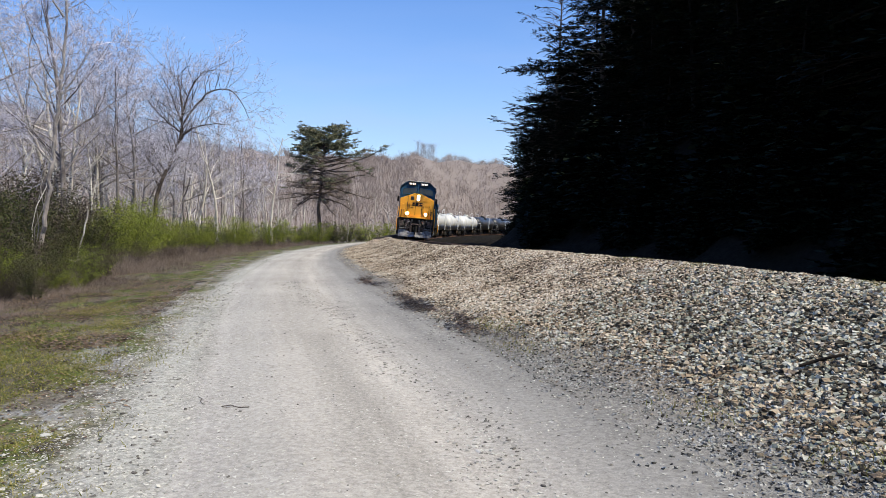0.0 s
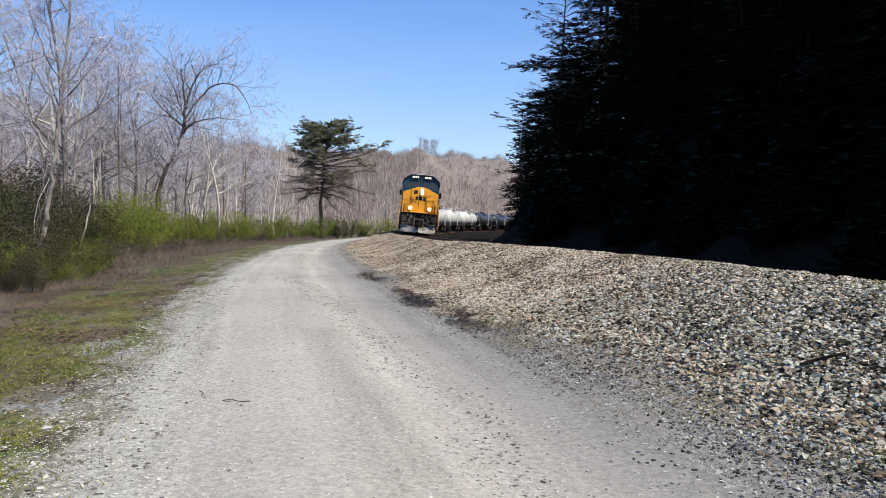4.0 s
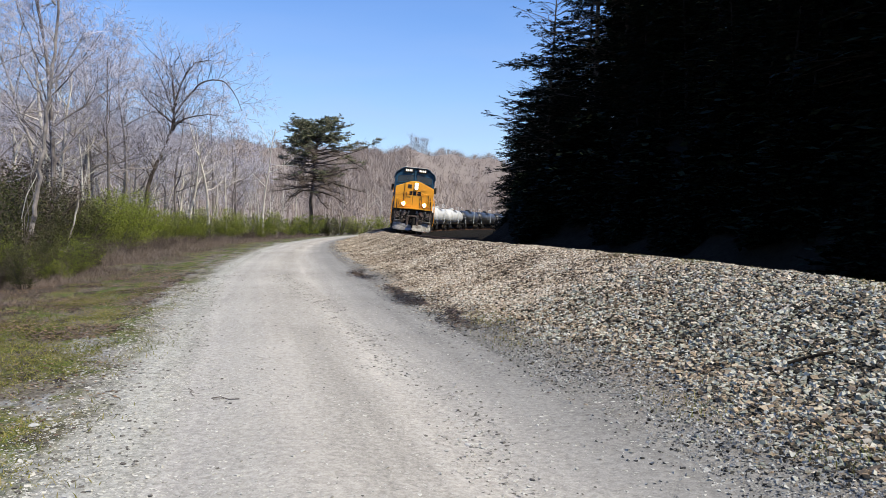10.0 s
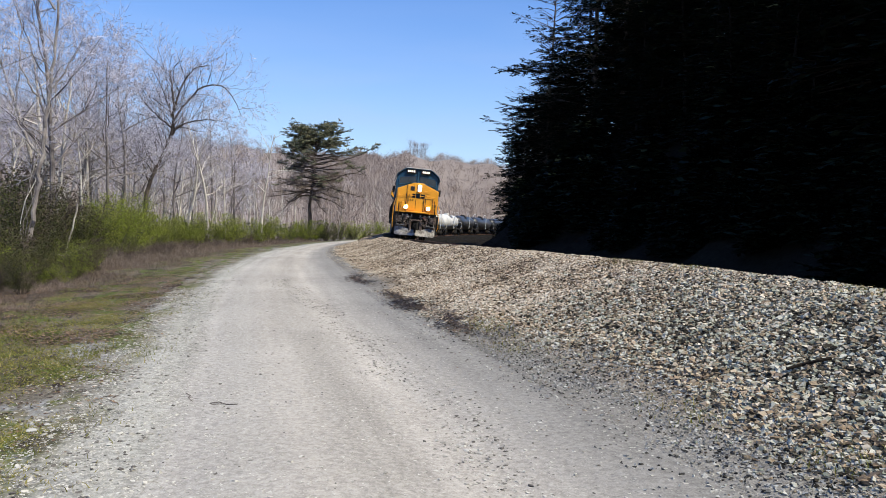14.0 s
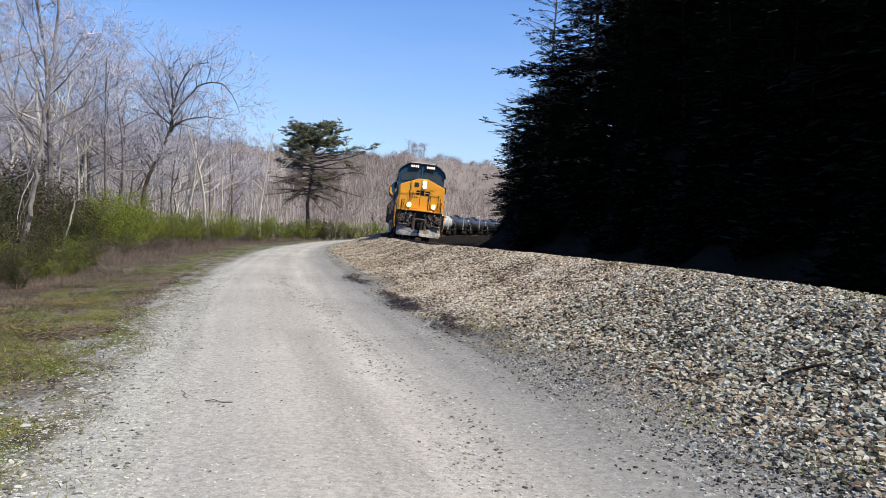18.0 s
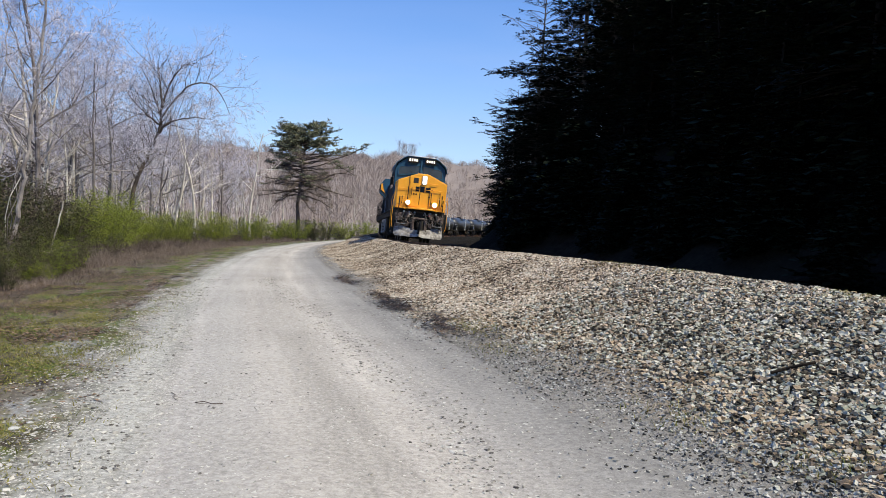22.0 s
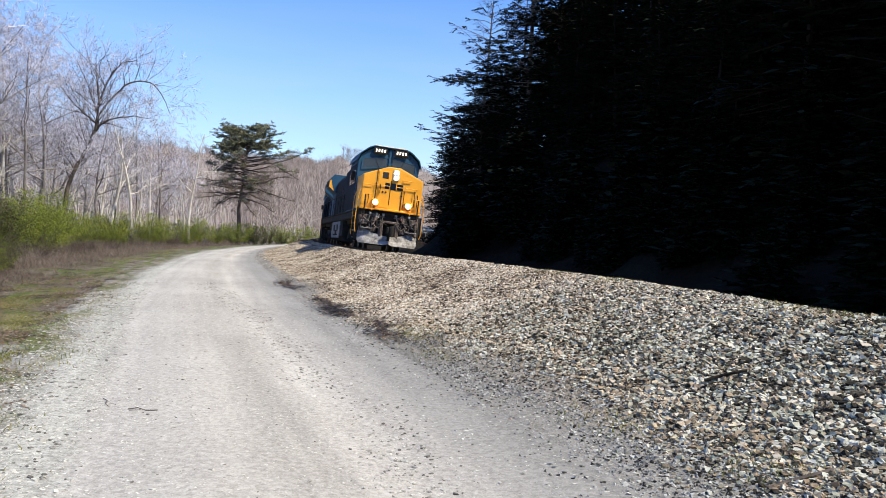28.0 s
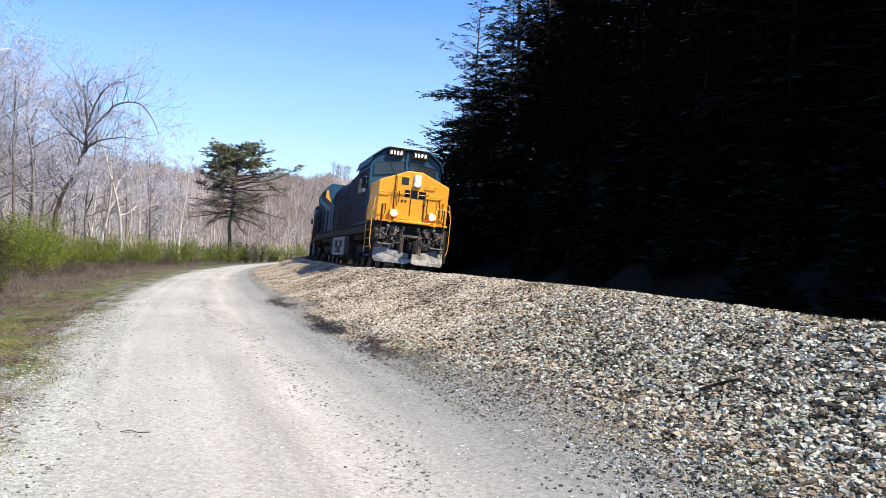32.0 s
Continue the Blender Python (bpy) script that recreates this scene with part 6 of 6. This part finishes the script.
leaves("dead_leaves", s1[keep], l1[keep], rng.uniform(0.03, 0.075, keep.sum()) * np.interp(s1[keep], [11, 13], [0.45, 1.0]), "dark wet dead leaves gathered at the foot of the ballast", DARK_LITTER, 0.04)

s1 = np.concatenate([rng.normal(6.0, 0.16, 160), rng.normal(12.6, 0.5, 420), rng.normal(10.9, 0.4, 160), rng.normal(7.4, 0.25, 160)])
l1 = np.concatenate([rng.normal(-4.8, 0.12, 160), rng.normal(-5.0, 0.16, 420), rng.normal(-5.25, 0.16, 160), rng.normal(-5.0, 0.15, 160)])
blades("grass", s1, l1, rng.uniform(0.02, 0.08, len(s1)), rng.uniform(0.004, 0.01, len(s1)), GRASS, "small green tufts at the foot of the ballast", "grass", 0.7)
s1 = rng.uniform(5.5, 14.5, 5200)
l1 = rng.normal(-2.25, 0.13, len(s1))
keep = rng.random(len(s1)) < np.clip(3.0 * vnoise(1.5 * s1, 0 * s1, 81) - 1.3, 0, 1)
blades("grass", s1[keep], l1[keep], rng.uniform(0.02, 0.07, keep.sum()), rng.uniform(0.003, 0.008, keep.sum()), GRASS, "thin yellowing tufts along the crest of the ballast", "grass", 0.7)


def stick(name, a, b, radius, material, label, up=0.0):
    """A fallen branch with a fork, lying on the ground between two places (s, lat)."""
    e = thing(name, label, "stick")
    p, q = place(*a, radius * 1.2 + up), place(*b, radius * 1.2 + up)
    e.location = p
    d = q - p
    side = Vector((-d.y, d.x, 0)).normalized()
    part("branch", pipe([(0, 0, 0), d * 0.35 + side * 0.02, d * 0.7 - side * 0.015 + Vector((0, 0, 0.01)), d], radius, 6), material, e)
    part("twig", pipe([d * 0.55, d * 0.75 + side * d.length * 0.14, d * 0.85 + side * d.length * 0.2], radius * 0.45, 5), material, e)


stick("fallen_branch", (7.50, -4.10), (7.36, -3.80), 0.014, SHADE_BARK, "dark fallen branch lying on the ballast stones", 0.025)
stick("fallen_branch", (5.8, -5.0), (5.72, -4.6), 0.014, DARK_BARK, "dark fallen branch at the foot of the ballast")
stick("fallen_twig", (8.65, -8.36), (8.76, -8.58), 0.004, DARK_BARK, "thin dark twig lying on the gravel road")
stick("fallen_twig", (9.2, -8.79), (8.9, -8.73), 0.003, DARK_BARK, "thin bent twig on the gravel road")
for s, l, z in ((8.21, -9.77, 0.042), (8.35, -9.70, 0.026)):
    bm = bmesh.new()
    bmesh.ops.create_icosphere(bm, subdivisions=2, radius=z)
    for v in bm.verts:
        v.co *= 1 + 0.25 * noise.noise(v.co * 18 + Vector((s, l, 0)))
        v.co.z *= 0.35
    ob = part("stone", bm, FINES, None)
    tagged(ob, "flat pale stone lying at the road's edge", "stone", "pale stones on the verge")
    ob.location = place(s, l, z * 0.12)


# ---- the far valley ----
FAR_TREE = mat("far_tree_stems", [(0.205, 0.165, 0.147), (0.275, 0.226, 0.203), (0.36, 0.302, 0.274)], 0.3, 0.95, 0.0, 3, island=0.3)


def ridge(az):
    """The skyline's height at a bearing in degrees from straight ahead, to the right."""
    return float(np.interp(az, [-80, -45, -28, -20, -8, -2, 1, 5, 12, 40], [52, 50, 46, 36, 30.8, 32.6, 32.0, 29.0, 25.5, 22])) + 1.0 * math.sin(az * 2.1) + 0.6 * math.sin(az * 5.3)


def swell(az, d):
    """The far ground's height: it rises at once across the valley, later where the track bends away."""
    base = float(np.interp(d, [125, 150, 210, 290, 330, 380, 460], [0, 0.06, 0.3, 0.8, 0.98, 1.0, 0.9]))
    w = float(np.interp(az, [-2.5, 0.5], [0, 1]))
    return ridge(az) * base * (1 - w + w * float(np.interp(d, [235, 325], [0, 1]))) - 2.2


AZ, RG = np.arange(-80, 42, 1.5), [125, 150, 180, 210, 250, 290, 330, 380, 460]
g = Geo()
for az in AZ:
    for d in RG:
        h = swell(az, d)
        g.v.append(Vector((d * math.sin(radians(az)), d * math.cos(radians(az)), h)))
for i in range(len(AZ) - 1):
    for j in range(len(RG) - 1):
        a = i * len(RG) + j
        g.f.append((a, a + len(RG), a + len(RG) + 1, a + 1))
hill = tagged(new("far_hillside", g.mesh("far_hillside", FAR, True)), "wooded brown hillside across the valley", "hill", kind="structure")
g = Geo()
N = 60
for k in range(N):
    for d in (40, 600, 4500):
        w = 2 * math.pi * k / N
        g.v.append(Vector((d * math.cos(w), d * math.sin(w), -2.6)))
for k in range(N):
    for j in (0, 1):
        a, b = 3 * k + j, 3 * ((k + 1) % N) + j
        g.f.append((a, a + 1, b + 1, b))
g.f.append(tuple(3 * k for k in range(N)))
tagged(new("ground_far", g.mesh("ground_far", FAR)), "flat brown valley floor reaching the horizon", "ground", kind="structure")

# the bare woods on it
r = random.Random(3)
g = Geo()
for k0 in range(10500):
    az, d = (r.uniform(-50, 10) if k0 < 7500 else r.uniform(-9, 10)), 135 + 255 * r.random() ** (0.9 if k0 < 7500 else 0.6)
    if d < 240 and d * math.sin(radians(az)) > float(line_x(d * math.cos(radians(az)))) - 7:
        continue
    if k0 < 7:
        az, d = -1.9 + 0.17 * k0, 372
    h0 = swell(az, d) - 0.1
    p = Vector((d * math.sin(radians(az)), d * math.cos(radians(az)), h0))
    h = 10.5 if k0 < 7 else r.uniform(3.0, 6.0) * (0.38 if d > 290 else 0.9)
    top = p + Vector((r.gauss(0, 0.5), r.gauss(0, 0.5), h))
    g.tube([p, p.lerp(top, 0.5), top], [0.10, 0.07, 0.03], 3)
    for k in range(80 if k0 < 7 else 8):
        q = p.lerp(top, r.uniform(0.35, 0.95))
        e = q + Vector((r.gauss(0, 1.3), r.gauss(0, 1.3), r.uniform(0.4, 1.8) * (0.45 if d > 290 and k0 >= 7 else 1)))
        w = Vector((r.uniform(0.02, 0.06), 0, 0))
        g.face(q - w, q + w, e)
        for _2 in range(2):
            q2 = q.lerp(e, r.uniform(0.4, 0.9))
            g.face(q2 - w * 0.6, q2 + w * 0.6, q2 + Vector((r.gauss(0, 0.7), r.gauss(0, 0.7), r.uniform(0.3, 1.3) * (0.45 if d > 290 and k0 >= 7 else 1))))
tagged(new("far_woods", g.mesh("far_woods", FAR_TREE)), "leafless grey-brown woods covering the far hillside", "woods", kind="stuff")


# ---- what moves ----
def nose_at(t):
    """How far ahead the leading nose stands at t."""
    k = min(1.0, max(0.0, (t - 21) / 8))
    return 63.3 - 0.625 * t - 0.013 * t * t - 0.4 * k * k * (3 - 2 * k)


def along(s, half, turned):
    """The pose of a vehicle whose two bogies stand at s - half and s + half along the track."""
    x0, y0, _ = on_line(s - half)
    x1, y1, _ = on_line(s + half)
    turn = math.degrees(math.atan2(x1 - x0, y1 - y0))
    f0, f1 = float(fall(s - half)), float(fall(s + half))
    tilt = math.degrees(math.atan2(f1 - f0, 2 * half))
    return pose(float(x0 + x1) / 2, float(y0 + y1) / 2, RAIL_Z - (f0 + f1) / 2, -tilt if turned else tilt, CANT if turned else -CANT, -turn if turned else 180 - turn)


TIMES = [0.5 * i for i in range(65)]


def motions():
    for vehicle, behind, half, turned in TRAIN:
        walk(vehicle, [(t, along(run(nose_at(t)) + behind, half, turned)) for t in TIMES])
        for wheelset, y, r in ROLLING.get(vehicle.name, ()):
            rows = []
            for i in range(129):
                gone = run(nose_at(0)) - run(nose_at(0.25 * i))
                rows.append((0.25 * i, pose(0, y, r, math.degrees(gone / r) * (1 if turned else -1))))
            walk(wheelset, rows)


motions()
